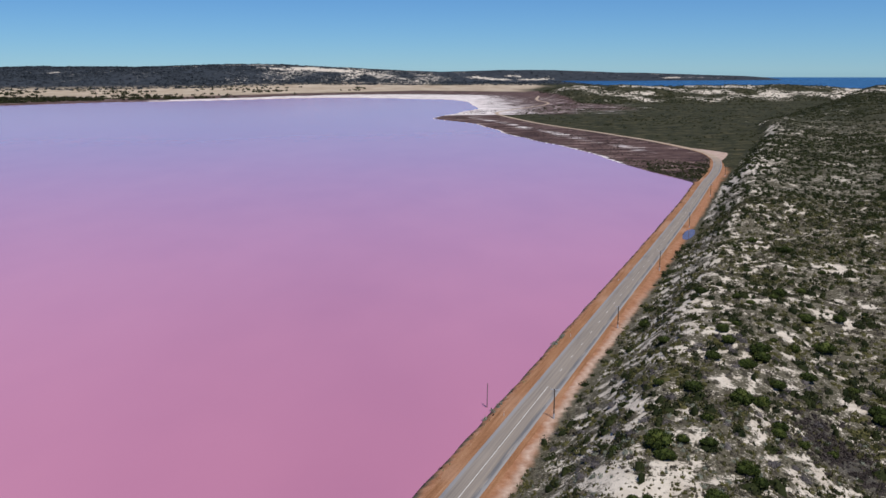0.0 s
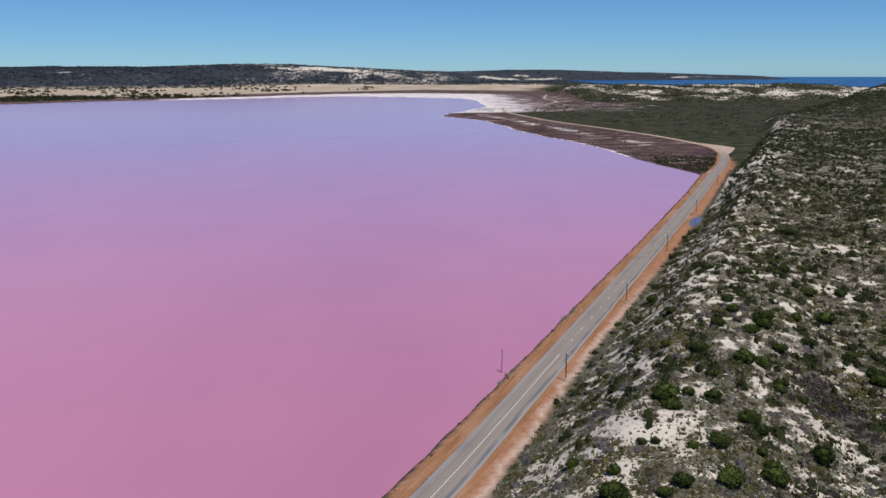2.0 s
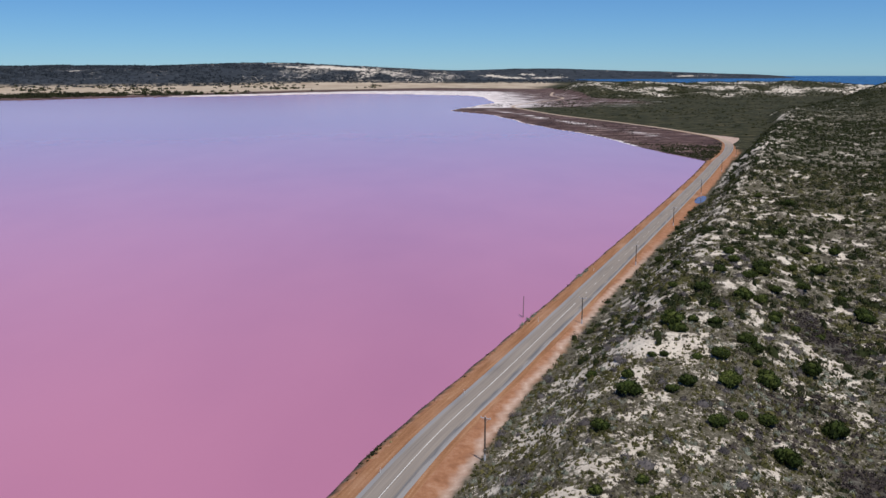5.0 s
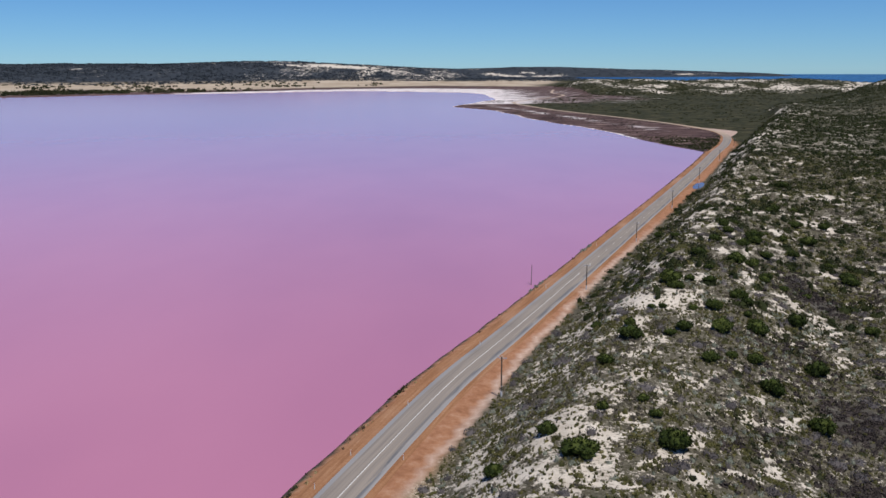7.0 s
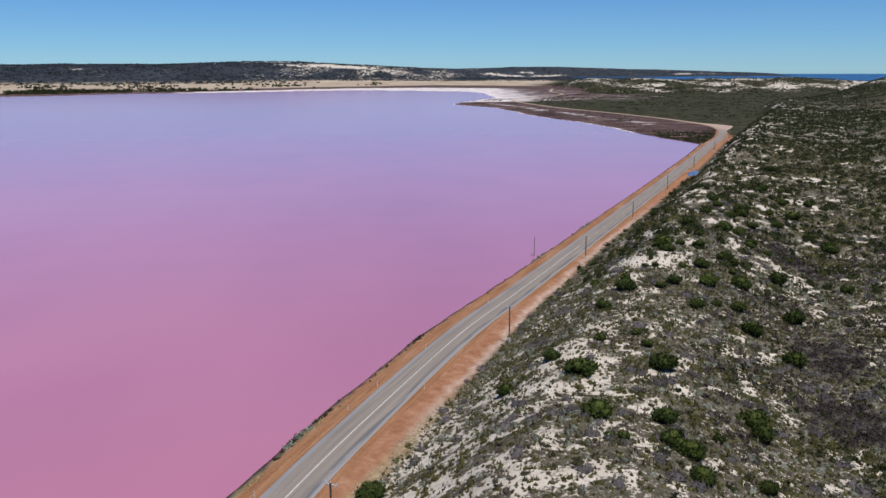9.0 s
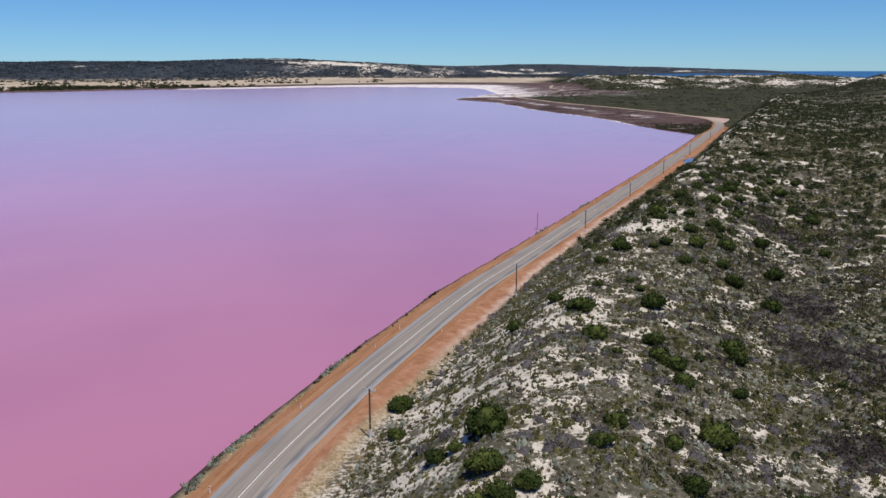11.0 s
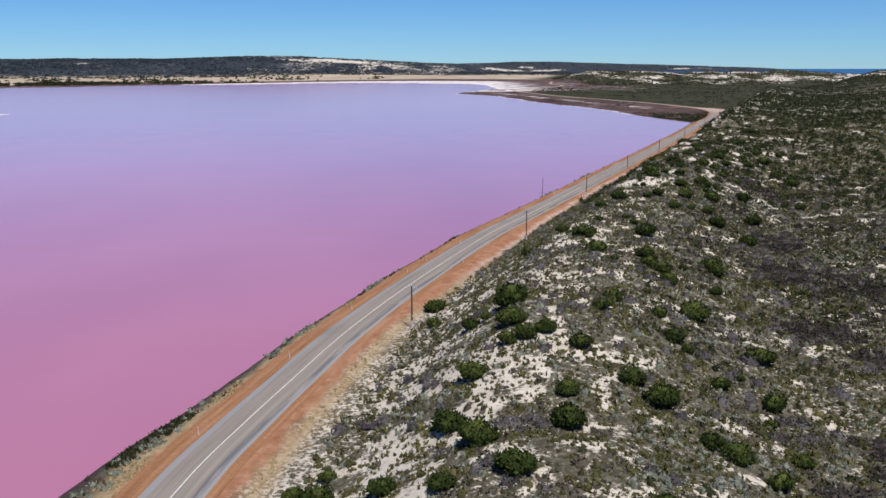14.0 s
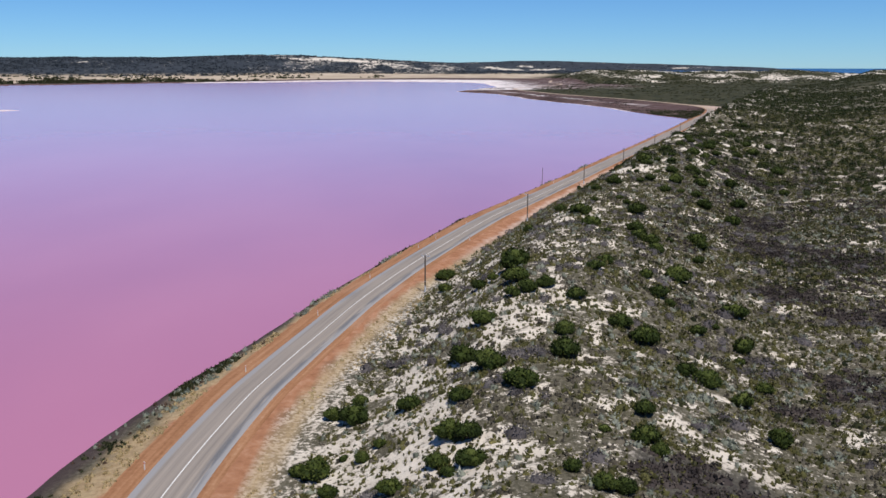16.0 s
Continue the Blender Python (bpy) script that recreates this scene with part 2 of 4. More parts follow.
def bare_sand(x, y, c):
    """1 on bare sand between the plants of the dune, 0 under them."""
    right = c["right"]
    near = 1 - smooth(110, 210, y)
    share = near * (0.44 + 0.04 * (1 - smooth(22, 34, right)) * (1 - smooth(-10, 30, y)) - (0.25 + 0.08 * smooth(-15, 25, y)) * smooth(30, 52, right) - 0.17 * (1 - smooth(16, 26, right)) * smooth(45, 85, y))
    share = share + (1 - near) * (0.26 - 0.19 * smooth(38, 62, right) - 0.05 * smooth(300, 420, y))
    share = share + 0.13 * fractal(x, y, 34, 2, 81) + 0.40 * patches(x, y, BLOWOUTS, 301) - 0.35 * patches(x, y, HEATHS, 303) - 0.24 * patches(x, y, THICKETS, 321)
    rank = np.interp(speckle(x, y), SPECKLE_RANKS, np.linspace(0, 1, 101))
    return smooth(-0.05, 0.05, rank - (1 - share))


def covers(x, y, z, c):
    """Shares of bare sand, mud flat, salt, dry field and dark heath."""
    d, right, shore = c["d"], c["right"], c["shore"]
    patch = fractal(x, y, 30, 3, 81)
    close = 1 - smooth(40, 220, y)
    inside = smooth(0.0, 0.12, c["up"])
    sand = 0.22 + inside * (0.21 + 0.20 * close + 0.24 * patch) * (1 - 0.6 * smooth(56, 80, right) * (y < 160))
    sand = sand + inside * close * (0.16 * (1 - smooth(20, 30, right)) - 0.17 * smooth(32, 42, right) * smooth(15, 60, y) - 0.12 * (1 - smooth(10, 50, y)))
    sand = sand + 0.25 * (1 - inside) * (right > 4) * (right < 25) * (1 - smooth(50, 100, y))
    sand = sand - 0.055 * inside - inside * 0.12 * smooth(1000, 1700, y) - inside * (0.13 * smooth(34, 60, right) * smooth(80, 160, y) - 0.13 * smooth(130, 250, y) * (1 - smooth(22, 40, right)))
    sand = sand + inside * (0.30 * fractal(x, y * 0.5, 11, 3, 305) + 0.06) * smooth(60, 200, y)
    sand = sand + 0.34 * patches(x, y, BLOWOUTS, 301)
    sand = sand * (1 - 0.1 * smooth(500, 900, y)) * (1 - 0.75 * c["inland"] * (c["up"] < 0.3)) + c["inland"] * 0.16 * fractal(x, y, 55, 3, 307)
    sand = sand + c["white"] * (0.35 + 0.62 * fractal(x * 1.3, y * 0.7, 75, 3, 83) + 0.24 * (1 - smooth(2050, 2250, y - 0.35 * (x - 330))) * smooth(-0.2, 0.3, fractal(x, y, 170, 2, 84)))
    sand = sand + 0.02 * inside * smooth(400, 560, y) * (1 - smooth(900, 1300, y))
    dune = inside * (1 - smooth(400, 560, y)) * (y > -200)
    sand = sand * (1 - dune) + dune * (0.35 + 0.30 * bare_sand(x, y, c))
    hills = np.maximum(smooth(0.02, 0.12, c["hill"]), smooth(3800, 4000, y) * (x < 800))
    sand = np.where(hills > 0, 0.05 + hills * np.clip(smooth(-1150, -350, x) * (0.34 - 0.33 * smooth(-250, 120, x)) + 0.42 * fractal(x * 1.2, y * 0.45, 105, 4, 85) + 0.06 + 0.08 * (1 - smooth(0.03, 0.2, c["hill"])) + 0.55 * patches(x, y, HILL_SANDS, 309) * (0.7 + 0.9 * fractal(x, y, 60, 2, 311)), 0, 0.95), sand)
    bend = smooth(600, 640, y) * (d < -4) * (shore > -2)
    mud = bend * (1 - smooth(2500, 2700, y + 0.1 * x))
    far = (y > 1500) & (x < 420)
    broad = np.interp(x, [-900, -400, -100], [50, 190, 400])
    salt = np.where(shore > -1, np.exp(-np.maximum(shore, 0) / 5) * 0.5, 0) * smooth(660, 760, y) * (0.15 + 0.85 * smooth(-880, -620, x))
    between = np.clip(shore, 0, None) / (np.clip(shore, 0, None) + np.abs(d) + 1)
    salt = salt + bend * np.exp(-((between - 0.5) / 0.13) ** 2) * (0.29 + 0.14 * fractal(x, y * 0.5, 70, 2, 89)) * smooth(740, 880, y) * (y < 1450)
    salt = salt + far * (shore > 0) * (1 - smooth(0.6, 1.2, shore / broad + 0.25 * fractal(x, y, 200, 2, 86))) * 0.46 * smooth(-880, -620, x) * (1 - smooth(0.05, 0.3, c["white"])) * (1 - 0.6 * smooth(60, 220, x))
    shoreward = (y > 1500) & (shore > 0) & (c["white"] < 0.3)
    rim = x - 0.1 * (y - 2500) + 110 * fractal(x, y * 0.4, 120, 3, 313)
    dry = shoreward * (1 - smooth(210, 290, rim))
    shoreward = shoreward * (1 - smooth(330, 430, rim))
    mud = np.maximum(mud, shoreward * (1 - smooth(0, 160, shore - 1.6 * broad - 90 + 90 * fractal(x, y, 300, 2, 87))))
    field = dry * smooth(0, 120, shore - 1.6 * broad - 110 + 60 * fractal(x, y, 300, 2, 88)) * (1 - smooth(0.02, 0.12, c["hill"]))
    field = field * (1 - smooth(3750, 3950, y + 180 * fractal(x, y, 200, 2, 319) + 0.3 * np.minimum(x + 300, 0)))
    heath = patches(x, y, HEATHS, 303) * 0.9
    return dict(sand=np.clip(sand, 0, 1), mud=np.clip(mud, 0, 1), salt=np.clip(salt, 0, 1), field=np.clip(field, 0, 1), heath=np.clip(heath, 0, 1))


# ---- materials ----
def material(name, roughness=0.9, specular=0.2):
    m = bpy.data.materials.new(name)
    m.use_nodes = True
    nt = m.node_tree
    b = nt.nodes["Principled BSDF"]
    b.inputs["Roughness"].default_value = roughness
    b.inputs["Specular IOR Level"].default_value = specular
    return m, nt, b


def noise_node(nt, scale, detail=3, rough=0.55, vector=None, stretch=None):
    n = nt.nodes.new("ShaderNodeTexNoise")
    n.inputs["Scale"].default_value, n.inputs["Detail"].default_value, n.inputs["Roughness"].default_value = scale, detail, rough
    if vector is None:
        vector = nt.nodes.new("ShaderNodeNewGeometry").outputs["Position"]
    if stretch:
        mp = nt.nodes.new("ShaderNodeMapping")
        mp.inputs["Scale"].default_value = stretch
        nt.links.new(vector, mp.inputs["Vector"])
        vector = mp.outputs[0]
    nt.links.new(vector, n.inputs["Vector"])
    return n.outputs["Fac"]


def link_value(nt, socket, value):
    if isinstance(value, (int, float)):
        socket.default_value = value
    elif isinstance(value, tuple):
        socket.default_value = (*value, 1) if len(value) == 3 else value
    else:
        nt.links.new(value, socket)


def calc(nt, op, a, b=0.0, clamp=False):
    n = nt.nodes.new("ShaderNodeMath")
    n.operation, n.use_clamp = op, clamp
    link_value(nt, n.inputs[0], a)
    link_value(nt, n.inputs[1], b)
    return n.outputs[0]


def step(nt, value, lo, hi):
    n = nt.nodes.new("ShaderNodeMapRange")
    n.interpolation_type = "SMOOTHSTEP"
    link_value(nt, n.inputs["Value"], value)
    link_value(nt, n.inputs["From Min"], lo)
    link_value(nt, n.inputs["From Max"], hi)
    return n.outputs[0]


def mix(nt, fac, a, b):
    n = nt.nodes.new("ShaderNodeMix")
    n.data_type = "RGBA"
    link_value(nt, n.inputs[0], fac)
    link_value(nt, n.inputs[6], a)
    link_value(nt, n.inputs[7], b)
    return n.outputs[2]


def ramp(nt, fac, *stops):
    n = nt.nodes.new("ShaderNodeValToRGB")
    while len(n.color_ramp.elements) < len(stops):
        n.color_ramp.elements.new(0.5)
    for e, (p, c) in zip(n.color_ramp.elements, stops):
        e.position, e.color = p, (*c, 1)
    link_value(nt, n.inputs[0], fac)
    return n.outputs[0]


def attribute(nt, name):
    n = nt.nodes.new("ShaderNodeAttribute")
    n.attribute_name = name
    return n.outputs["Fac"]


def bump(nt, b, height, strength, distance):
    n = nt.nodes.new("ShaderNodeBump")
    n.inputs["Strength"].default_value, n.inputs["Distance"].default_value = strength, distance
    nt.links.new(height, n.inputs["Height"])
    nt.links.new(n.outputs[0], b.inputs["Normal"])


def colour(nt, b, c):
    link_value(nt, b.inputs["Base Color"], c)


def make_ground():
    m, nt, b = material("dune_ground", 0.95, 0.1)
    fine, distant = noise_node(nt, 1.5, 7, 0.75), attribute(nt, "distant")
    mid = mix(nt, step(nt, distant, 0.5, 1.0), noise_node(nt, 0.2, 5, 0.65), noise_node(nt, 0.055, 6, 0.72))
    cover = calc(nt, "ADD", calc(nt, "MULTIPLY", fine, calc(nt, "SUBTRACT", 0.72, calc(nt, "MULTIPLY", distant, 0.45))),
                 calc(nt, "MULTIPLY", mid, calc(nt, "ADD", 0.28, calc(nt, "MULTIPLY", distant, 0.45))))
    level = calc(nt, "SUBTRACT", 0.68, calc(nt, "MULTIPLY", attribute(nt, "sand"), 0.42))
    bare = step(nt, cover, level, calc(nt, "ADD", level, 0.06))
    sand = ramp(nt, noise_node(nt, 0.35, 5), (0.3, (0.47, 0.41, 0.335)), (0.7, (0.66, 0.595, 0.505)))
    litter = ramp(nt, noise_node(nt, 1.7, 5, 0.7), (0.3, (0.038, 0.035, 0.023)), (0.5, (0.09, 0.081, 0.055)), (0.72, (0.19, 0.167, 0.125)))
    green = ramp(nt, noise_node(nt, 0.05, 6, 0.75), (0.3, (0.012, 0.015, 0.007)), (0.5, (0.032, 0.033, 0.015)), (0.66, (0.09, 0.076, 0.043)))
    litter = mix(nt, attribute(nt, "lush"), litter, green)
    # bluish ramp: distance haze put into the colour of the hill slopes
    hazy_slope = ramp(nt, noise_node(nt, 0.02, 5, 0.7), (0.3, (0.020, 0.025, 0.031)), (0.7, (0.05, 0.057, 0.066)))
    litter = mix(nt, attribute(nt, "hill"), litter, hazy_slope)
    c = mix(nt, bare, litter, sand)
    dark = ramp(nt, noise_node(nt, 0.8, 5, 0.7), (0.35, (0.038, 0.034, 0.032)), (0.6, (0.085, 0.078, 0.066)), (0.75, (0.2, 0.18, 0.15)))
    c = mix(nt, attribute(nt, "heath"), c, dark)
    streak = noise_node(nt, 0.06, 8, 0.68, stretch=(0.4, 1.0, 1.0))
    mud = ramp(nt, streak, (0.4, (0.048, 0.028, 0.027)), (0.54, (0.105, 0.066, 0.058)), (0.63, (0.24, 0.17, 0.15)), (0.72, (0.50, 0.43, 0.39)))
    c = mix(nt, attribute(nt, "mud"), c, mud)
    field = ramp(nt, noise_node(nt, 0.012, 6, 0.65, stretch=(1, 0.4, 1)), (0.35, (0.33, 0.26, 0.185)), (0.65, (0.47, 0.39, 0.295)))
    c = mix(nt, attribute(nt, "field"), c, field)
    crust = ramp(nt, noise_node(nt, 0.03, 5), (0.35, (0.55, 0.47, 0.45)), (0.6, (0.74, 0.69, 0.67)))
    salty = calc(nt, "ADD", attribute(nt, "salt"), calc(nt, "MULTIPLY", calc(nt, "SUBTRACT", streak, 0.5), 1.4))
    c = mix(nt, calc(nt, "MULTIPLY", step(nt, salty, 0.22, 0.42), step(nt, attribute(nt, "salt"), 0.02, 0.12)), c, crust)
    c = mix(nt, calc(nt, "MULTIPLY", attribute(nt, "wet"), 0.9), c, (0.05, 0.034, 0.035))
    dirt = ramp(nt, noise_node(nt, 0.5, 5, 0.65), (0.3, (0.24, 0.108, 0.056)), (0.5, (0.325, 0.157, 0.085)), (0.75, (0.43, 0.25, 0.16)))
    c = mix(nt, attribute(nt, "dirt"), c, dirt)
    pale = ramp(nt, noise_node(nt, 0.6, 5, 0.7), (0.3, (0.38, 0.25, 0.185)), (0.65, (0.56, 0.43, 0.35)))
    c = mix(nt, attribute(nt, "pale"), c, pale)
    straw = ramp(nt, noise_node(nt, 1.3, 5, 0.7), (0.3, (0.25, 0.17, 0.092)), (0.6, (0.42, 0.31, 0.18)))
    c = mix(nt, attribute(nt, "straw"), c, straw)
    colour(nt, b, c)
    bump(nt, b, noise_node(nt, 1.4, 6, 0.7), 0.7, 0.35)
    return m


def make_lake():
    m, nt, b = material("pink_lake_water", 0.13, 0.5)
    b.inputs["IOR"].default_value = 1.5
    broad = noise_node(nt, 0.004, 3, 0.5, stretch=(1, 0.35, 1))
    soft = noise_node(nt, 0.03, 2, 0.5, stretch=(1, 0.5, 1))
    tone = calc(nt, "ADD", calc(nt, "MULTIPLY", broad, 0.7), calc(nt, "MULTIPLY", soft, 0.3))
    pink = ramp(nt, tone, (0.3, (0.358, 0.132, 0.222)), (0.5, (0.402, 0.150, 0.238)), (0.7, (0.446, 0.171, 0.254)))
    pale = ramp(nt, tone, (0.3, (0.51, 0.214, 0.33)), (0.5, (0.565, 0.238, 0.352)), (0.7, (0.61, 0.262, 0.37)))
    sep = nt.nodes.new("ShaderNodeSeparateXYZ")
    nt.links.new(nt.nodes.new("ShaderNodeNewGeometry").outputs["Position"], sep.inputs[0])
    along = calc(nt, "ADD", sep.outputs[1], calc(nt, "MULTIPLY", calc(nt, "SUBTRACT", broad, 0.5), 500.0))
    # deeper pink by the causeway, paler farther out: low-angle brightening put into the colour
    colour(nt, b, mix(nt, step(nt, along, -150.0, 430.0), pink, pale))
    b.inputs["Sheen Weight"].default_value, b.inputs["Sheen Roughness"].default_value = 0.08, 0.5
    b.inputs["Sheen Tint"].default_value = (1.0, 0.9, 0.97, 1)
    bump(nt, b, noise_node(nt, 1.2, 3), 0.12, 0.05)
    return m


def make_sea():
    m, nt, b = material("sea_water", 0.25, 0.5)
    b.inputs["IOR"].default_value = 1.333
    colour(nt, b, ramp(nt, noise_node(nt, 0.003, 4), (0.35, (0.004, 0.045, 0.13)), (0.65, (0.006, 0.062, 0.165))))
    bump(nt, b, noise_node(nt, 0.3, 4), 0.5, 0.6)
    return m


def make_puddle():
    m, nt, b = material("puddle_water", 0.06, 0.5)
    b.inputs["IOR"].default_value = 1.333
    colour(nt, b, ramp(nt, noise_node(nt, 0.3, 3), (0.3, (0.09, 0.075, 0.11)), (0.7, (0.14, 0.11, 0.14))))
    return m


def make_asphalt():
    m, nt, b = material("worn_asphalt", 0.85, 0.25)
    uv = nt.nodes.new("ShaderNodeUVMap").outputs[0]
    sep = nt.nodes.new("ShaderNodeSeparateXYZ")
    nt.links.new(uv, sep.inputs[0])
    across = sep.outputs[0]
    grain = noise_node(nt, 9.0, 4, 0.7)
    lengthwise = noise_node(nt, 1.0, 4, 0.6, vector=uv, stretch=(2.2, 0.035, 1))
    base = ramp(nt, lengthwise, (0.3, (0.185, 0.16, 0.138)), (0.5, (0.245, 0.21, 0.178)), (0.7, (0.295, 0.252, 0.212)))
    # paler chip seal at the outer edges, darker bitumen bands by the outer wheel line
    edge = calc(nt, "ADD", calc(nt, "ABSOLUTE", across), calc(nt, "MULTIPLY", lengthwise, 0.5))
    base = mix(nt, calc(nt, "MULTIPLY", step(nt, edge, 2.75, 3.05), 0.75), base, (0.27, 0.268, 0.272))
    shifted = calc(nt, "ABSOLUTE", calc(nt, "SUBTRACT", across, 2.55))
    patchy = noise_node(nt, 1.0, 4, 0.6, vector=uv, stretch=(1.2, 0.06, 1))
    band = calc(nt, "MULTIPLY", calc(nt, "SUBTRACT", 1.0, step(nt, shifted, 0.15, 0.75)), step(nt, patchy, 0.36, 0.56))
    base = mix(nt, calc(nt, "MULTIPLY", band, 0.85), base, (0.10, 0.104, 0.115))
    wheel = calc(nt, "MULTIPLY", calc(nt, "SUBTRACT", 1.0, step(nt, calc(nt, "ABSOLUTE", calc(nt, "SUBTRACT", across, 0.95)), 0.1, 0.5)), step(nt, lengthwise, 0.45, 0.62))
    base = mix(nt, calc(nt, "MULTIPLY", wheel, 0.3), base, (0.11, 0.11, 0.12))
    base = mix(nt, calc(nt, "MULTIPLY", step(nt, grain, 0.45, 0.75), 0.18), base, (0.36, 0.33, 0.3))
    # unsealed beyond the bend
    far = step(nt, sep.outputs[1], 900.0, 1020.0)
    base = mix(nt, far, base, ramp(nt, noise_node(nt, 0.05, 4), (0.3, (0.34, 0.25, 0.18)), (0.7, (0.46, 0.36, 0.27))))
    colour(nt, b, base)
    bump(nt, b, grain, 0.25, 0.02)
    return m


def make_shoulder():
    m, nt, b = material("red_gravel_shoulder", 0.95, 0.1)
    uv = nt.nodes.new("ShaderNodeUVMap").outputs[0]
    track = noise_node(nt, 1.0, 5, 0.65, vector=uv, stretch=(1.3, 0.05, 1))
    grit = noise_node(nt, 2.2, 6, 0.7)
    base = ramp(nt, calc(nt, "ADD", calc(nt, "MULTIPLY", track, 0.65), calc(nt, "MULTIPLY", grit, 0.35)),
                (0.32, (0.17, 0.078, 0.038)), (0.48, (0.272, 0.132, 0.066)), (0.58, (0.325, 0.172, 0.092)), (0.7, (0.43, 0.275, 0.18)))
    base = mix(nt, calc(nt, "MULTIPLY", step(nt, noise_node(nt, 0.03, 3), 0.5, 0.68), 0.32), base, (0.48, 0.32, 0.235))
    colour(nt, b, base)
    bump(nt, b, grit, 0.5, 0.08)
    return m


def make_pale_gravel():
    m, nt, b = material("pale_gravel", 0.95, 0.1)
    colour(nt, b, ramp(nt, noise_node(nt, 0.25, 6, 0.7), (0.3, (0.30, 0.20, 0.155)), (0.5, (0.43, 0.315, 0.26)), (0.7, (0.53, 0.42, 0.36))))
    bump(nt, b, noise_node(nt, 2.0, 5, 0.7), 0.5, 0.1)
    return m


def make_paint(name, tone):
    m, nt, b = material(name, 0.7, 0.3)
    worn = noise_node(nt, 2.5, 5, 0.7)
    colour(nt, b, ramp(nt, worn, (0.3, tuple(v * 0.7 for v in tone)), (0.55, tone)))
    return m


def make_leaf(name, a, b_, c_, gloss=0.25):
    m, nt, b = material(name, 0.65, gloss)
    # carries each plant's random tone and the painted inner shade of its mound
    tuft = attribute(nt, "tuft")
    geo = nt.nodes.new("ShaderNodeNewGeometry")
    blade = geo.outputs["Random Per Island"]
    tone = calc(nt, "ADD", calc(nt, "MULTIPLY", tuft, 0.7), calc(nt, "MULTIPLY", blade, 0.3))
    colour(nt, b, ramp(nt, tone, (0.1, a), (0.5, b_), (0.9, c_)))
    return m


def make_shrub_leaf():
    m, nt, b = material("dark_shrub_leaf", 0.7, 0.08)
    info = nt.nodes.new("ShaderNodeObjectInfo").outputs["Random"]
    blade = nt.nodes.new("ShaderNodeNewGeometry").outputs["Random Per Island"]
    tone = calc(nt, "ADD", calc(nt, "MULTIPLY", info, 0.45), calc(nt, "MULTIPLY", blade, 0.55))
    colour(nt, b, ramp(nt, tone, (0.1, (0.013, 0.020, 0.005)), (0.5, (0.032, 0.046, 0.010)), (0.9, (0.074, 0.090, 0.021))))
    return m


def make_wood(name, dark, light):
    m, nt, b = material(name, 0.85, 0.2)
    colour(nt, b, ramp(nt, noise_node(nt, 6.0, 5, 0.65, stretch=(1, 1, 0.08)), (0.3, dark), (0.7, light)))
    bump(nt, b, noise_node(nt, 14.0, 4, 0.6, stretch=(1, 1, 0.06)), 0.4, 0.02)
    return m


def make_salt():
    m, nt, b = material("salt_crust", 0.9, 0.15)
    colour(nt, b, ramp(nt, noise_node(nt, 0.3, 5, 0.65), (0.35, (0.42, 0.35, 0.33)), (0.6, (0.72, 0.67, 0.65))))
    bump(nt, b, noise_node(nt, 1.5, 4), 0.4, 0.1)
    return m


SALT = make_salt()
GROUND, LAKE_WATER, SEA, PUDDLE_WATER = make_ground(), make_lake(), make_sea(), make_puddle()
ASPHALT, SHOULDER, PALE_GRAVEL = make_asphalt(), make_shoulder(), make_pale_gravel()
LINE_PAINT, POST_WHITE, POST_RED = make_paint("line_paint", (0.66, 0.645, 0.61)), make_paint("post_white", (0.8, 0.79, 0.76)), make_paint("post_reflector", (0.55, 0.05, 0.03))
POLE_WOOD, OLD_WOOD, STEM = make_wood("pole_timber", (0.05, 0.04, 0.032), (0.13, 0.105, 0.08)), make_wood("weathered_timber", (0.12, 0.09, 0.09), (0.24, 0.2, 0.19)), make_wood("stem_bark", (0.05, 0.04, 0.03), (0.11, 0.09, 0.07))
STEEL = make_paint("galvanised_steel", (0.55, 0.57, 0.6))
SHRUB_LEAF = make_shrub_leaf()
OLIVE = make_leaf("olive_scrub_leaf", (0.030, 0.031, 0.011), (0.080, 0.076, 0.027), (0.19, 0.165, 0.066), 0.08)
GREY = make_leaf("dry_grey_twigs", (0.042, 0.037, 0.027), (0.095, 0.083, 0.062), (0.185, 0.158, 0.12), 0.05)
LILAC = make_leaf("dead_bush_twigs", (0.055, 0.049, 0.049), (0.112, 0.1, 0.098), (0.2, 0.178, 0.168), 0.05)
SILVER = make_leaf("silver_saltbush_leaf", (0.10, 0.11, 0.085), (0.19, 0.20, 0.155), (0.33, 0.335, 0.275), 0.05)
STRAW = make_leaf("dry_grass_blade", (0.20, 0.145, 0.07), (0.34, 0.26, 0.135), (0.47, 0.38, 0.225), 0.1)
BANK_BROWN = make_leaf("brown_bank_scrub", (0.03, 0.02, 0.014), (0.07, 0.045, 0.03), (0.15, 0.10, 0.065), 0.05)
HEATH = make_leaf("dark_heath_twigs", (0.026, 0.021, 0.02), (0.054, 0.044, 0.04), (0.115, 0.095, 0.08), 0.05)
# hill scrub foliage with a mild haze blue put into its colour
HAZY_HILL_LEAF = make_leaf("hazy_hill_scrub_leaf", (0.019, 0.024, 0.030), (0.034, 0.041, 0.049), (0.07, 0.077, 0.084), 0.05)
DOME = make_leaf("dark_dome_leaf", (0.011, 0.016, 0.006), (0.027, 0.033, 0.011), (0.068, 0.071, 0.027), 0.05)
FAR_GREEN = make_leaf("distant_scrub_leaf", (0.013, 0.016, 0.007), (0.031, 0.034, 0.015), (0.076, 0.071, 0.036), 0.05)


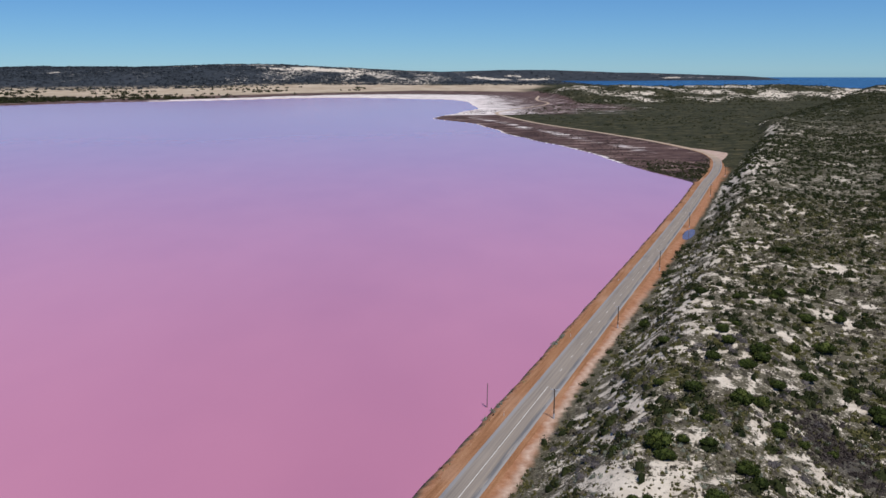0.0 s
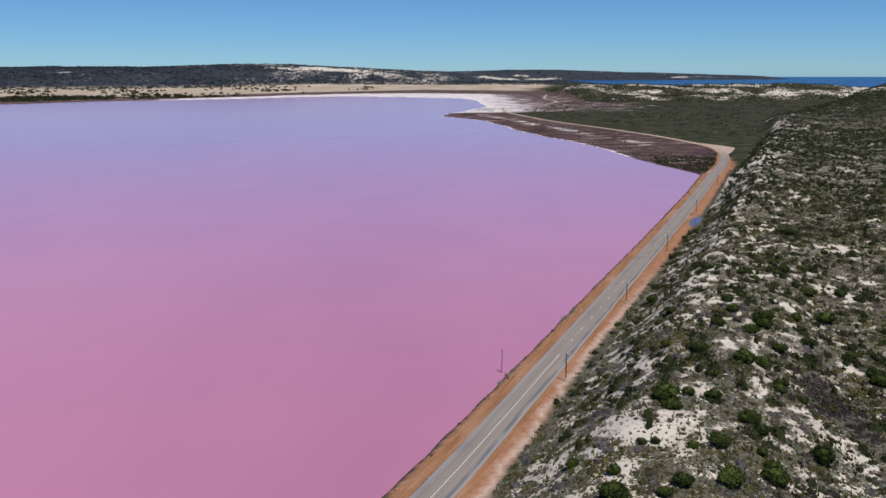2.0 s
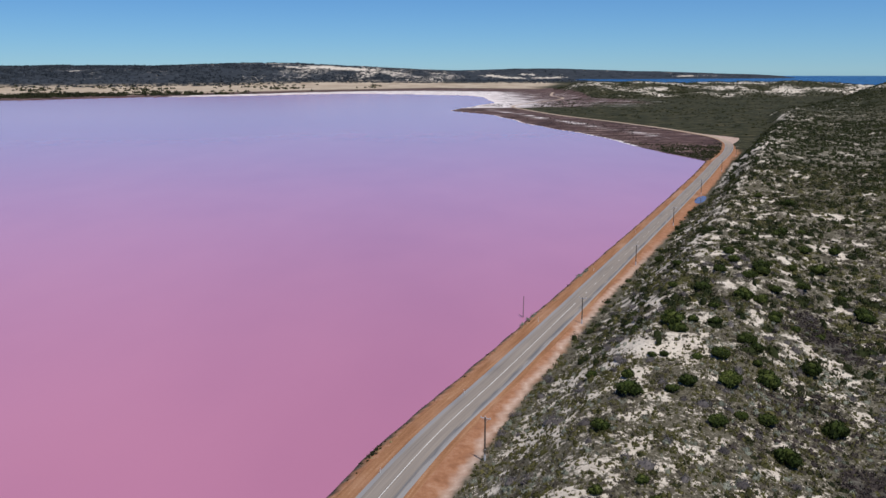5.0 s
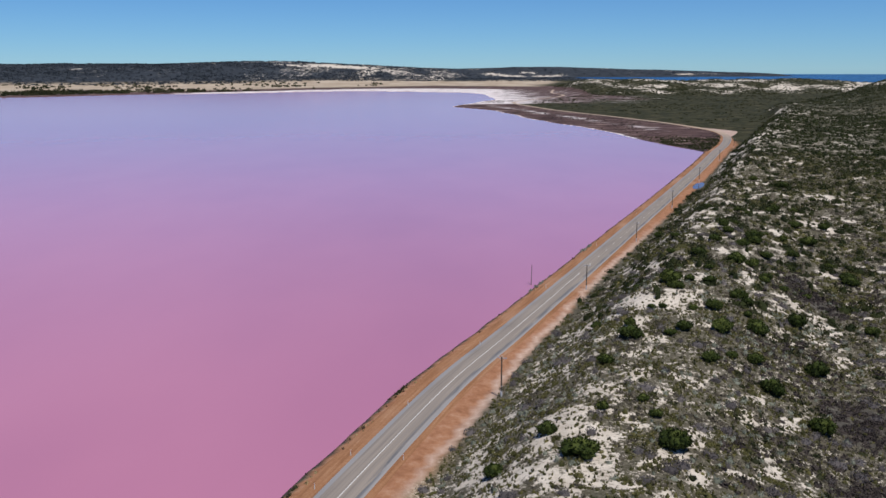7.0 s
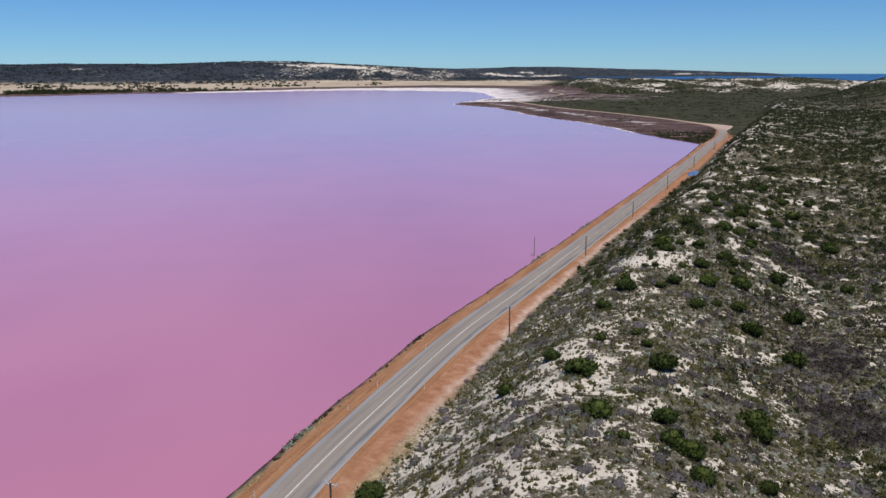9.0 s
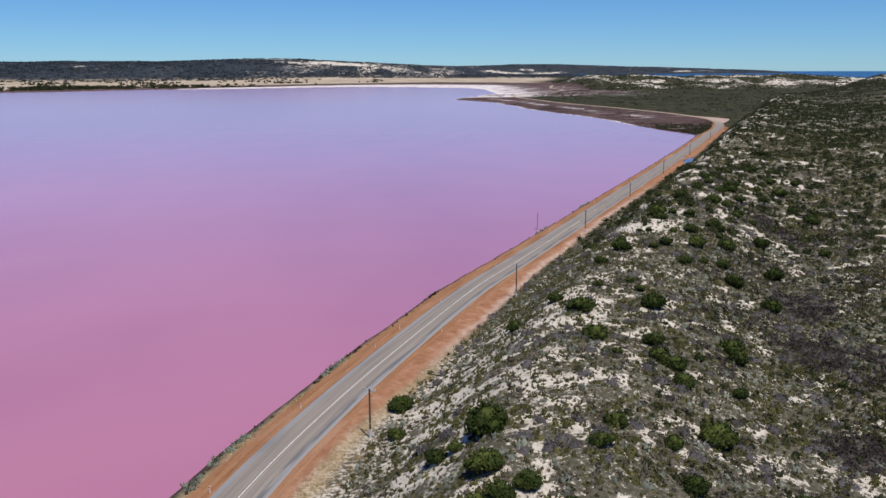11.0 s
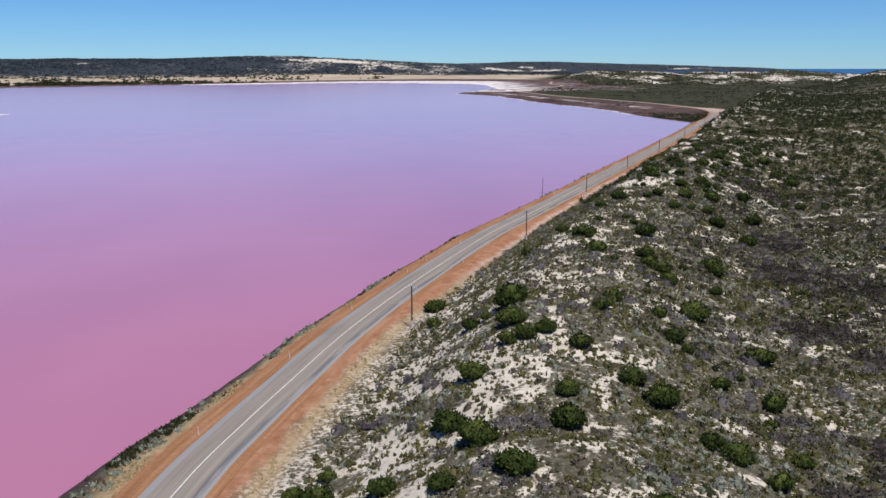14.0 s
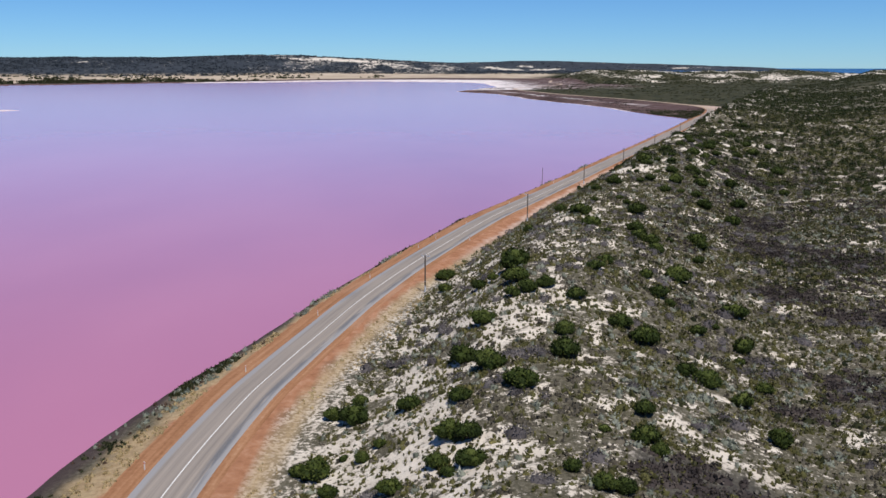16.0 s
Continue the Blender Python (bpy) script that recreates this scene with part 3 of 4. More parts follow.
# ---- mesh helpers ----
def mesh_object(name, verts, faces, mat, uv=None):
    me = bpy.data.meshes.new(name)
    verts, faces = np.asarray(verts, np.float32), np.asarray(faces, np.int32)
    k = faces.shape[1]
    me.vertices.add(len(verts))
    me.vertices.foreach_set("co", verts.ravel())
    me.loops.add(faces.size)
    me.loops.foreach_set("vertex_index", faces.ravel())
    me.polygons.add(len(faces))
    me.polygons.foreach_set("loop_start", np.arange(0, faces.size, k, dtype=np.int32))
    if uv is not None:
        layer = me.uv_layers.new(name="across_along")
        layer.data.foreach_set("uv", np.asarray(uv, np.float32)[faces.ravel()].ravel())
    me.materials.append(mat)
    me.update(calc_edges=True)
    me.validate()
    return new(name, me)


def point_values(ob, name, values):
    a = ob.data.attributes.new(name, "FLOAT", "POINT")
    a.data.foreach_set("value", np.asarray(values, np.float32))


def smooth_shade(ob):
    ob.data.polygons.foreach_set("use_smooth", np.ones(len(ob.data.polygons), bool))


def part(name, bm, mat, parent, label=""):
    me = bpy.data.meshes.new(name)
    bm.to_mesh(me)
    bm.free()
    me.materials.append(mat)
    ob = new(name, me)
    ob.parent = parent
    return tagged(ob, label)


def grid_faces(nx, ny):
    i = np.arange((ny - 1) * nx).reshape(ny - 1, nx)[:, :-1].ravel()
    return np.stack([i, i + 1, i + nx + 1, i + nx], 1)


def spread(lo, core_lo, core_hi, hi, fine, growth):
    """Grid lines: fine in the core, wider and wider outside."""
    mid = np.arange(core_lo, core_hi + fine / 2, fine)
    out, gap = [], fine
    v = core_hi
    while v < hi:
        gap *= growth
        v += gap
        out.append(min(v, hi))
    back, gap, v = [], fine, core_lo
    while v > lo:
        gap *= growth if abs(lo) > 1000 else 1.12
        v -= gap
        back.append(max(v, lo))
    return np.r_[back[::-1], mid, out]


# ---- ground, lake, sea ----
GX, GY = spread(-4200, -80, 160, 4200, 1.5, 1.028), spread(-380, -130, 320, 4940, 1.5, 1.019)
GY = np.r_[GY[GY < 4230], np.arange(4235, 4770, 20.0), GY[GY > 4780]]
gx, gy = np.meshgrid(GX, GY)
gx, gy = gx.ravel(), gy.ravel()
gz, gc = land(gx, gy)
ground = mesh_object("ground", np.stack([gx, gy, gz], 1), grid_faces(len(GX), len(GY)), GROUND)
smooth_shade(ground)
for key, values in covers(gx, gy, gz, gc).items():
    point_values(ground, key, values)
point_values(ground, "distant", 0.3 * smooth(250, 700, gy) + 0.7 * smooth(800, 1300, gy))
point_values(ground, "lush", smooth(250, 700, gy) * (1 - 0.5 * gc["up"] * (1 - smooth(900, 1300, gy))))
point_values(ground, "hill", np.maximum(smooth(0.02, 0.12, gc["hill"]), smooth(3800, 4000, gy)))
point_values(ground, "wet", (1 - smooth(0.10, 0.45, gz + 0.12 * fractal(gx, gy, 4, 2, 97))) * (gy < 640) * (gc["d"] < 0))
verge_right = np.interp(gy, VERGE_Y, VERGE_D)
point_values(ground, "dirt", ((gc["d"] > -6.6 - 1.3 * smooth(30, 70, gy)) & (gy < 700)) * (1 - smooth(-0.9, 0.6, gc["d"] - verge_right + 0.9 * fractal(gx, gy, 6, 2, 91))) * (gc["d"] < 30))
wavy = gc["d"] - verge_right + 0.9 * fractal(gx, gy, 7, 2, 95)
point_values(ground, "pale", (gc["d"] > 3) * (gc["d"] < 30) * smooth(-1.8, -0.9, wavy) * (1 - smooth(0.0, 0.6, wavy)) * smooth(45, 80, gy) * (1 - smooth(230, 330, gy)) * 0.85)
straw = smooth(-1.0, 0.5, gc["d"] - verge_right) * (1 - smooth(0.8, 3.2, gc["d"] - verge_right)) * (1 - smooth(40, 95, gy)) * 0.85
straw = straw + (gc["d"] < -6.4) * (gc["d"] > -14) * (1 - smooth(30, 75, gy)) * 0.85 * smooth(0.4, 0.7, gz + 0.25 * fractal(gx, gy, 5, 2, 93))
point_values(ground, "straw", np.clip(straw, 0, 1))
tagged(ground, "pale sand dunes with low coastal scrub beside salt flats", "ground", kind="structure")

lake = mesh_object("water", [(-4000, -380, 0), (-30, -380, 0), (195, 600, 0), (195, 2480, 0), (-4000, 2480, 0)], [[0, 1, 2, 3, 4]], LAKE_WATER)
tagged(lake, "still opaque pink salt lake reflecting the sky", "lake", kind="structure")

SX, SY = np.linspace(380, 4900, 40), np.r_[np.linspace(-380, 3000, 12), np.linspace(3200, 4990, 24)]
sx, sy = np.meshgrid(SX, SY)
sea = mesh_object("sea", np.stack([sx.ravel(), sy.ravel(), sea_level(sx, sy).ravel()], 1), grid_faces(40, 36), SEA)
tagged(sea, "deep blue open sea up to the horizon", "sea", kind="structure")


# ---- road ----
RUN_LINE = dense_line(ROAD, 2.0)
RUN = np.arange(len(RUN_LINE)) * 2.0
tangent = np.gradient(RUN_LINE, axis=0)
tangent /= np.linalg.norm(tangent, axis=1)[:, None]
ACROSS = np.stack([tangent[:, 1], -tangent[:, 0]], 1)


def ribbon(name, offsets, heights, mat, start=0, end=None, ragged=(0, 0)):
    """A strip along the road, with its cross-section given by offsets and heights."""
    sl = slice(start, end)
    line, nrm, run = RUN_LINE[sl], ACROSS[sl], RUN[sl]
    n, k = len(line), len(offsets)
    off = np.repeat(np.array(offsets, float)[None, :], n, 0)
    for col, amount, seed in ((0, ragged[0], 1), (k - 1, ragged[1], 2)):
        off[:, col] += amount * (fractal(run, run * 0, 9, 3, seed) + 0.5 * fractal(run, run * 0, 2.5, 2, seed + 5))
    p = line[:, None, :] + nrm[:, None, :] * off[:, :, None]
    z = np.repeat(np.array(heights, float)[None, :], n, 0)
    return mesh_object(name, np.concatenate([p, z[:, :, None]], 2).reshape(-1, 3), grid_faces(k, n), mat, np.stack([off, np.repeat(run[:, None], k, 1)], 2).reshape(-1, 2))


def at_run(x, y):
    return int(np.argmin(np.hypot(RUN_LINE[:, 0] - x, RUN_LINE[:, 1] - y)))


BEND = at_run(246, 850)
road = ribbon("road", [-3.65, -3.5, 0, 3.5, 3.65], [1.0, 1.07, 1.12, 1.07, 1.0], ASPHALT, ragged=(0.18, 0.18))
tagged(road, "worn grey two-lane asphalt road along the lake", "road", kind="structure")
shoulder_left = ribbon("road_shoulder", [-6.5, -5.9, -3.4], [0.93, 1.02, 1.06], SHOULDER, end=BEND + 40, ragged=(0.35, 0))
tagged(shoulder_left, "red gravel shoulder on the lake side", "road shoulder", kind="structure")
shoulder_right = ribbon("road_shoulder", [3.4, 4.8, 6.1], [1.06, 1.01, 0.9], SHOULDER, end=BEND + 20, ragged=(0, 0.5))
tagged(shoulder_right, "red gravel shoulder on the dune side", "road shoulder", kind="structure")
LINE_END = at_run(26.9, 206.3)
solid = ribbon("road_marking", [-0.07, 0.07], [1.126, 1.126], LINE_PAINT, end=LINE_END)
tagged(solid, "solid white centre line", "road marking", kind="structure")
dash_from = LINE_END + 5
for k in range(dash_from, at_run(225, 705), 6):
    dash = ribbon("road_marking", [-0.07, 0.07], [1.126, 1.126], LINE_PAINT, start=k, end=k + 2)
    tagged(dash, "white dash of the centre line", "road marking", kind="structure")

# pale gravel apron outside the bend
apron_from, apron_to = at_run(237, 748), at_run(249, 872)
apron_n = apron_to - apron_from
apron_run = RUN[apron_from:apron_to]
apron_width = 3.3 + (15 + 2.5 * fractal(apron_run, apron_run * 0, 14, 3, 9)) * np.interp(np.linspace(0, 1, apron_n), [0, 0.58, 0.70, 1], [0, 1.05, 0.85, 0])
apron_off = np.stack([np.full(apron_n, 3.3), (3.3 + apron_width) / 2, apron_width], 1)
apron_p = RUN_LINE[apron_from:apron_to, None, :] + ACROSS[apron_from:apron_to, None, :] * apron_off[:, :, None]
apron_z = np.repeat(np.array([[1.06, 1.24, 1.20]]), apron_n, 0)
apron = mesh_object("gravel_apron", np.concatenate([apron_p, apron_z[:, :, None]], 2).reshape(-1, 3), grid_faces(3, apron_n), PALE_GRAVEL)
tagged(apron, "pale pinkish gravel apron outside the road bend", "gravel", kind="structure")

# pool beside the road
bm = bmesh.new()
ring = [bm.verts.new((4.2 * math.cos(a) * (1 + 0.16 * math.sin(3 * a)), 14 * math.sin(a) * (1 + 0.08 * math.cos(5 * a)), 0)) for a in np.linspace(0, 2 * math.pi, 40, endpoint=False)]
bm.faces.new(ring)
me = bpy.data.meshes.new("puddle")
bm.to_mesh(me)
bm.free()
me.materials.append(PUDDLE_WATER)
puddle = new("puddle", me)
puddle.matrix_world = pose(PUDDLE[0], PUDDLE[1], 0.62, 0, 0, -22)
tagged(puddle, "shallow still rain pool beside the road", "pool", kind="structure")


# ---- poles and posts ----
def rod(bm, a, b, r0, r1, sides=10):
    a, b = Vector(a), Vector(b)
    m = Matrix.Translation((a + b) / 2) @ (b - a).to_track_quat("Z", "Y").to_matrix().to_4x4()
    bmesh.ops.create_cone(bm, cap_ends=True, segments=sides, radius1=r0, radius2=r1, depth=(b - a).length, matrix=m)


def box(bm, centre, size, turn=None):
    m = Matrix.Translation(centre) @ (turn or Matrix()) @ Matrix.Diagonal((*size, 1))
    bmesh.ops.create_cube(bm, size=1, matrix=m)


def utility_pole(height, place, turn, label):
    thing = new("utility_pole")
    bm = bmesh.new()
    rod(bm, (0, 0, -0.6), (0, 0, height), 0.17, 0.12, 12)
    part("pole", bm, POLE_WOOD, thing)
    bm = bmesh.new()
    box(bm, (0, 0.16, height - 0.25), (1.9, 0.11, 0.12))
    bmesh.ops.bevel(bm, geom=bm.edges[:], offset=0.012, segments=1)
    part("crossarm", bm, STEEL, thing, "galvanised steel crossarm")
    for sx_ in (-1, 1):
        bm = bmesh.new()
        rod(bm, (0, 0.12, height - 0.95), (sx_ * 0.6, 0.16, height - 0.3), 0.02, 0.02, 6)
        part("brace", bm, STEEL, thing)
    for ox in (-0.85, 0.0, 0.85):
        bm = bmesh.new()
        zz = height - 0.19 if ox else height
        for r, h0, h1 in ((0.03, 0, 0.1), (0.075, 0.08, 0.14), (0.055, 0.14, 0.18), (0.07, 0.18, 0.23), (0.03, 0.23, 0.28)):
            rod(bm, (ox, 0.16 if ox else 0, zz + h0), (ox, 0.16 if ox else 0, zz + h1), r, r * 0.85, 8)
        part("insulator", bm, STEEL, thing, "pale ceramic insulator")
    bm = bmesh.new()
    rod(bm, (0, 0, -0.5), (0, 0, 1.15), 0.2, 0.19, 12)
    part("base_sleeve", bm, STEEL, thing, "galvanised steel reinforcing sleeve")
    for k in range(2):
        bm = bmesh.new()
        rod(bm, (0, 0, 1.25 + k * 0.9), (0, 0, 1.31 + k * 0.9), 0.182 - 0.004 * k, 0.182 - 0.004 * k, 12)
        part("band", bm, STEEL, thing, "galvanised steel band")
    thing.matrix_world = place @ pose(0, 0, 0, 0, 0, turn)
    return tagged(thing, label, "utility pole", "poles along the road")


def height_at(x, y):
    return float(land([x], [y])[0][0])


POLES = [(-29.7, 24.7, 7.5), (-3.0, 102.5, 8.0), (25.3, 184.7, 7.2), (53.8, 255.0, 7.0), (85.7, 332.6, 8.0), (123.8, 426.9, 8.0), (167.4, 535.6, 7.8), (210.0, 640.0, 7.8)]
for k, (px_, py_, ph) in enumerate(POLES):
    utility_pole(ph, pose(px_, py_, height_at(px_, py_)), -28 if k < 2 else -22, "dark timber utility pole with a steel crossarm beside the road")

old = new("old_pole")
bm = bmesh.new()
rod(bm, (0, 0, -1.5), (0.12, 0.05, 6.0), 0.13, 0.09, 10)
part("pole", bm, OLD_WOOD, old)
# slanted bar added where the pole's short shadow shows at its foot
bm = bmesh.new()
rod(bm, (-1.0, 0.6, 0.75), (0.02, 0.0, 0.0), 0.05, 0.05, 6)
part("stay", bm, OLD_WOOD, old)
old.matrix_world = pose(10.5, 193.7, 0)
tagged(old, "old weathered timber pole standing in the pink lake", "pole")


def guide_post():
    thing = new("guide_post")
    bm = bmesh.new()
    box(bm, (0, 0, 0.42), (0.12, 0.05, 1.2))
    bmesh.ops.bevel(bm, geom=bm.edges[:], offset=0.01, segments=1)
    part("post", bm, POST_WHITE, thing)
    bm = bmesh.new()
    box(bm, (0, -0.028, 0.84), (0.1, 0.012, 0.16))
    part("reflector", bm, POST_RED, thing, "red reflector")
    return tagged(thing, "white roadside guide post with a red reflector", "guide post", "guide posts along the road")


POSTS = [(-58, -53), (-54.2, -22), (-48.2, 7), (-41.5, 34.5), (-32.6, 65), (-28.6, 76.5), (-20.5, 97.5), (-6.2, 133.5), (-20, 75), (14, 186), (38, 246), (66, 315)]
first = guide_post()
for k, (px_, py_) in enumerate(POSTS):
    m = pose(px_, py_, height_at(px_, py_) + 0.02, random.uniform(-2, 2), random.uniform(-2, 2), -15)
    if k == 0:
        first.matrix_world = m
    else:
        copy_thing(first, m)


# ---- plants ----
RNG = np.random.default_rng(7)


def tufts(name, mat, places, width, height, blades, blade, label, category, upright=0.35, mound=True):
    """Low plants as one mesh: every plant an uneven mound with small leaf blades all over it."""
    z, _ = land(places[:, 0], places[:, 1])
    keep = z > 0.05
    places, z, width, height = places[keep], z[keep], width[keep], height[keep]
    n = len(places)
    phase = RNG.uniform(0, 6.28, (n, 1))
    stretch, bend = RNG.uniform(0.1, 0.4, (n, 1)), RNG.uniform(0, 6.28, (n, 1))

    def outline(u):
        return (1 + stretch * np.sin(u * 2 + phase) + 0.15 * np.sin(u * 3 + bend)) * width[:, None] / 2

    u = RNG.uniform(0, 2 * np.pi, (n, blades))
    r = np.sqrt(RNG.uniform(0, 1, (n, blades)))
    ox, oy = np.cos(u) * r * outline(u), np.sin(u) * r * outline(u)
    oz = np.sqrt(np.clip(1 - r ** 2, 0, 1)) * height[:, None] * RNG.uniform(0.7, 1.15, (n, blades))
    c = np.stack([places[:, 0, None] + ox, places[:, 1, None] + oy, z[:, None] + oz], 2).reshape(-1, 3)
    m = len(c)
    size = (blade * RNG.uniform(0.6, 1.4, (n, blades)) * np.clip(width, 0.6, None)[:, None]).reshape(-1, 1)
    out = np.stack([ox, oy, np.full_like(ox, 0.3) * width[:, None]], 2).reshape(-1, 3)
    out /= np.linalg.norm(out, axis=1)[:, None] + 1e-6
    a = out * 0.6 + RNG.normal(0, 1, (m, 3)) * 0.6
    a[:, 2] += upright
    a /= np.linalg.norm(a, axis=1)[:, None]
    b = np.cross(a, RNG.normal(0, 1, (m, 3)))
    b /= np.linalg.norm(b, axis=1)[:, None] + 1e-6
    p0, p1, p2 = c - a * size * 0.6 - b * size * 0.5, c - a * size * 0.6 + b * size * 0.5, c + a * size
    v = [np.stack([p0, p1, p2], 1).reshape(-1, 3)]
    f = [np.arange(3 * m).reshape(-1, 3)]
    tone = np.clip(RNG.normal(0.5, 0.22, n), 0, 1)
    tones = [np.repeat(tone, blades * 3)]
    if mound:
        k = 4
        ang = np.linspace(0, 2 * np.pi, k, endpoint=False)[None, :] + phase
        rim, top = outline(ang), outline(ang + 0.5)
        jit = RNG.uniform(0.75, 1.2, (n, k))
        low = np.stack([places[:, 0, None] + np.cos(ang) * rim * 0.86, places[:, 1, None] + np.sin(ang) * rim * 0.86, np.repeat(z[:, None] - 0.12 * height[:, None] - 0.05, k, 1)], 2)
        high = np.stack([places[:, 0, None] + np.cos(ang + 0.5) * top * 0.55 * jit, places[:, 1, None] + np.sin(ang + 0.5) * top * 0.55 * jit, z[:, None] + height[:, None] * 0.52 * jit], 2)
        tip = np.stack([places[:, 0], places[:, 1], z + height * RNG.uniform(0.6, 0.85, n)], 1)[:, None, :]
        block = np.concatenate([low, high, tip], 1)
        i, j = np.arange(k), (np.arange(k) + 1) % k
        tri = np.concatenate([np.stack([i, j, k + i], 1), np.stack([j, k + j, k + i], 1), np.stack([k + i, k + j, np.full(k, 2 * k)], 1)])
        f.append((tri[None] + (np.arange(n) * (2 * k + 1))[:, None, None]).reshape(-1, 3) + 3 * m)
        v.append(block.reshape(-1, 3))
        # mound toned darker than its blades: inner shade put into the colour
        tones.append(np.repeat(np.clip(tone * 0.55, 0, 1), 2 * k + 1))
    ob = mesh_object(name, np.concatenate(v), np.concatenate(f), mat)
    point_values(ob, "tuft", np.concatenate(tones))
    return tagged(ob, label, category, kind="stuff")


def scatter(count, x0, x1, y0, y1, density):
    """Random places in a rectangle, kept by a density from 0 to 1."""
    p = np.stack([RNG.uniform(x0, x1, count), RNG.uniform(y0, y1, count)], 1)
    z, c = land(p[:, 0], p[:, 1])
    w = density(p[:, 0], p[:, 1], z, c)
    return p[RNG.uniform(0, 1, count) < w]


def on_dune(x, y, z, c):
    toe = np.interp(y, VERGE_Y, TOE_D) + 5 * np.exp(-((y - PUDDLE[1]) / 22) ** 2)
    return (0.62 + 0.38 * smooth(14, 34, c["right"] + 60 * (1 - smooth(120, 200, y)))) * (c["right"] > toe) * (c["right"] < 150 + 0.25 * np.maximum(y, 0))


def clumped(wave, seed, lo, hi, base=on_dune):
    return lambda x, y, z, c: base(x, y, z, c) * (1 - 0.68 * bare_sand(x, y, c) * (y < 430)) * (1 - 0.8 * patches(x, y, HEATHS, 303)) * (0.22 + 0.78 * smooth(lo, hi, fractal(x, y, wave, 3, seed)))


def sizes(n, lo, hi):
    return lo + (hi - lo) * RNG.uniform(0, 1, n) ** 1.6


near_olive = scatter(60000, -50, 110, -75, 160, clumped(5, 101, -0.1, 0.4))
tufts("olive_scrub", OLIVE, near_olive, sizes(len(near_olive), 0.3, 1.25), sizes(len(near_olive), 0.2, 0.75), 8, 0.21, "low olive-green coastal scrub on the dune sand", "scrub")
near_grey = scatter(34000, -50, 110, -75, 160, clumped(7, 111, -0.05, 0.5, lambda x, y, z, c: on_dune(x, y, z, c) * (0.5 + 0.5 * smooth(16, 30, c["right"]))))
tufts("dry_grey_scrub", GREY, near_grey, sizes(len(near_grey), 0.4, 1.7), sizes(len(near_grey), 0.15, 0.5), 9, 0.19, "dry grey twiggy scrub on the dune sand", "scrub", 0.6)
dead_bush = scatter(2600, -45, 110, -75, 200, clumped(14, 271, 0.1, 0.5))
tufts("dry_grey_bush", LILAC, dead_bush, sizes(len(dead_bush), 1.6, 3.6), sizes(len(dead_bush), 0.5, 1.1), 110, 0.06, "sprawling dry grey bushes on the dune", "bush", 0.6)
olive_bush = scatter(1300, -45, 110, -75, 200, clumped(12, 281, 0.1, 0.5))
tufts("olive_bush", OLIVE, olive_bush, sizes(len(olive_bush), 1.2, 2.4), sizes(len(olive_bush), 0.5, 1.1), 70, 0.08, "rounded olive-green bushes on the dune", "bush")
near_silver = scatter(9000, -40, 115, -75, 160, clumped(16, 121, 0.05, 0.45))
tufts("silver_scrub", SILVER, near_silver, sizes(len(near_silver), 0.6, 1.8), sizes(len(near_silver), 0.3, 0.8), 16, 0.15, "silver-grey saltbush on the dunes", "scrub")
near_heath = scatter(30000, -12, 125, -75, 170, lambda x, y, z, c: patches(x, y, HEATHS, 303) + 0.3 * smooth(-15, 25, y) * smooth(48, 60, c["right"]) * smooth(-0.1, 0.3, fractal(x, y, 22, 2, 315)))
tufts("dark_heath", HEATH, near_heath, sizes(len(near_heath), 0.9, 2.4), sizes(len(near_heath), 0.25, 0.6), 22, 0.13, "dark low heath in the hollow behind the dune", "heath", 0.5)
small_mix = scatter(40000, -50, 70, -75, 130, lambda x, y, z, c: on_dune(x, y, z, c) * (0.16 + 0.38 * bare_sand(x, y, c)))
tufts("low_cushion_scrub", OLIVE, small_mix, sizes(len(small_mix), 0.25, 0.9), sizes(len(small_mix), 0.15, 0.45), 5, 0.26, "tiny olive cushion plants between the shrubs", "scrub")
behind = scatter(3000, -45, 110, -210, -74, on_dune)
tufts("olive_scrub", OLIVE, behind, sizes(len(behind), 0.6, 2.2), sizes(len(behind), 0.3, 0.8), 9, 0.18, "low olive-green coastal scrub on the dune", "scrub")
near_dark = scatter(9000, 0, 120, -75, 170, lambda x, y, z, c: (0.25 + 0.75 * smooth(-15, 25, y)) * smooth(42, 56, c["right"]) * (0.15 + 0.85 * smooth(-0.1, 0.3, fractal(x, y, 12, 2, 317))))
tufts("dark_green_scrub", FAR_GREEN, near_dark, sizes(len(near_dark), 0.6, 2.2), sizes(len(near_dark), 0.3, 0.9), 12, 0.16, "dark green scrub in the hollow behind the dune", "scrub")
mid_olive = scatter(17000, 20, 260, 150, 420, clumped(16, 131, -0.3, 0.3))
tufts("olive_scrub", OLIVE, mid_olive, sizes(len(mid_olive), 0.9, 2.6), sizes(len(mid_olive), 0.4, 1.0), 8, 0.16, "low olive-green scrub on the further dunes", "scrub")
mid_dark = scatter(5500, 20, 280, 150, 420, clumped(14, 141, -0.25, 0.3))
tufts("dark_green_scrub", FAR_GREEN, mid_dark, sizes(len(mid_dark), 1.0, 3.2), sizes(len(mid_dark), 0.5, 1.3), 8, 0.16, "dark green scrub on the further dunes", "scrub")
mid_grey = scatter(15000, 20, 260, 150, 420, clumped(20, 151, -0.2, 0.4))
tufts("dry_grey_scrub", GREY, mid_grey, sizes(len(mid_grey), 0.9, 2.6), sizes(len(mid_grey), 0.3, 0.8), 9, 0.16, "dry grey scrub on the further dunes", "scrub", 0.6)
domes = scatter(3500, 10, 280, 130, 440, clumped(30, 321, -0.5, 0.3))
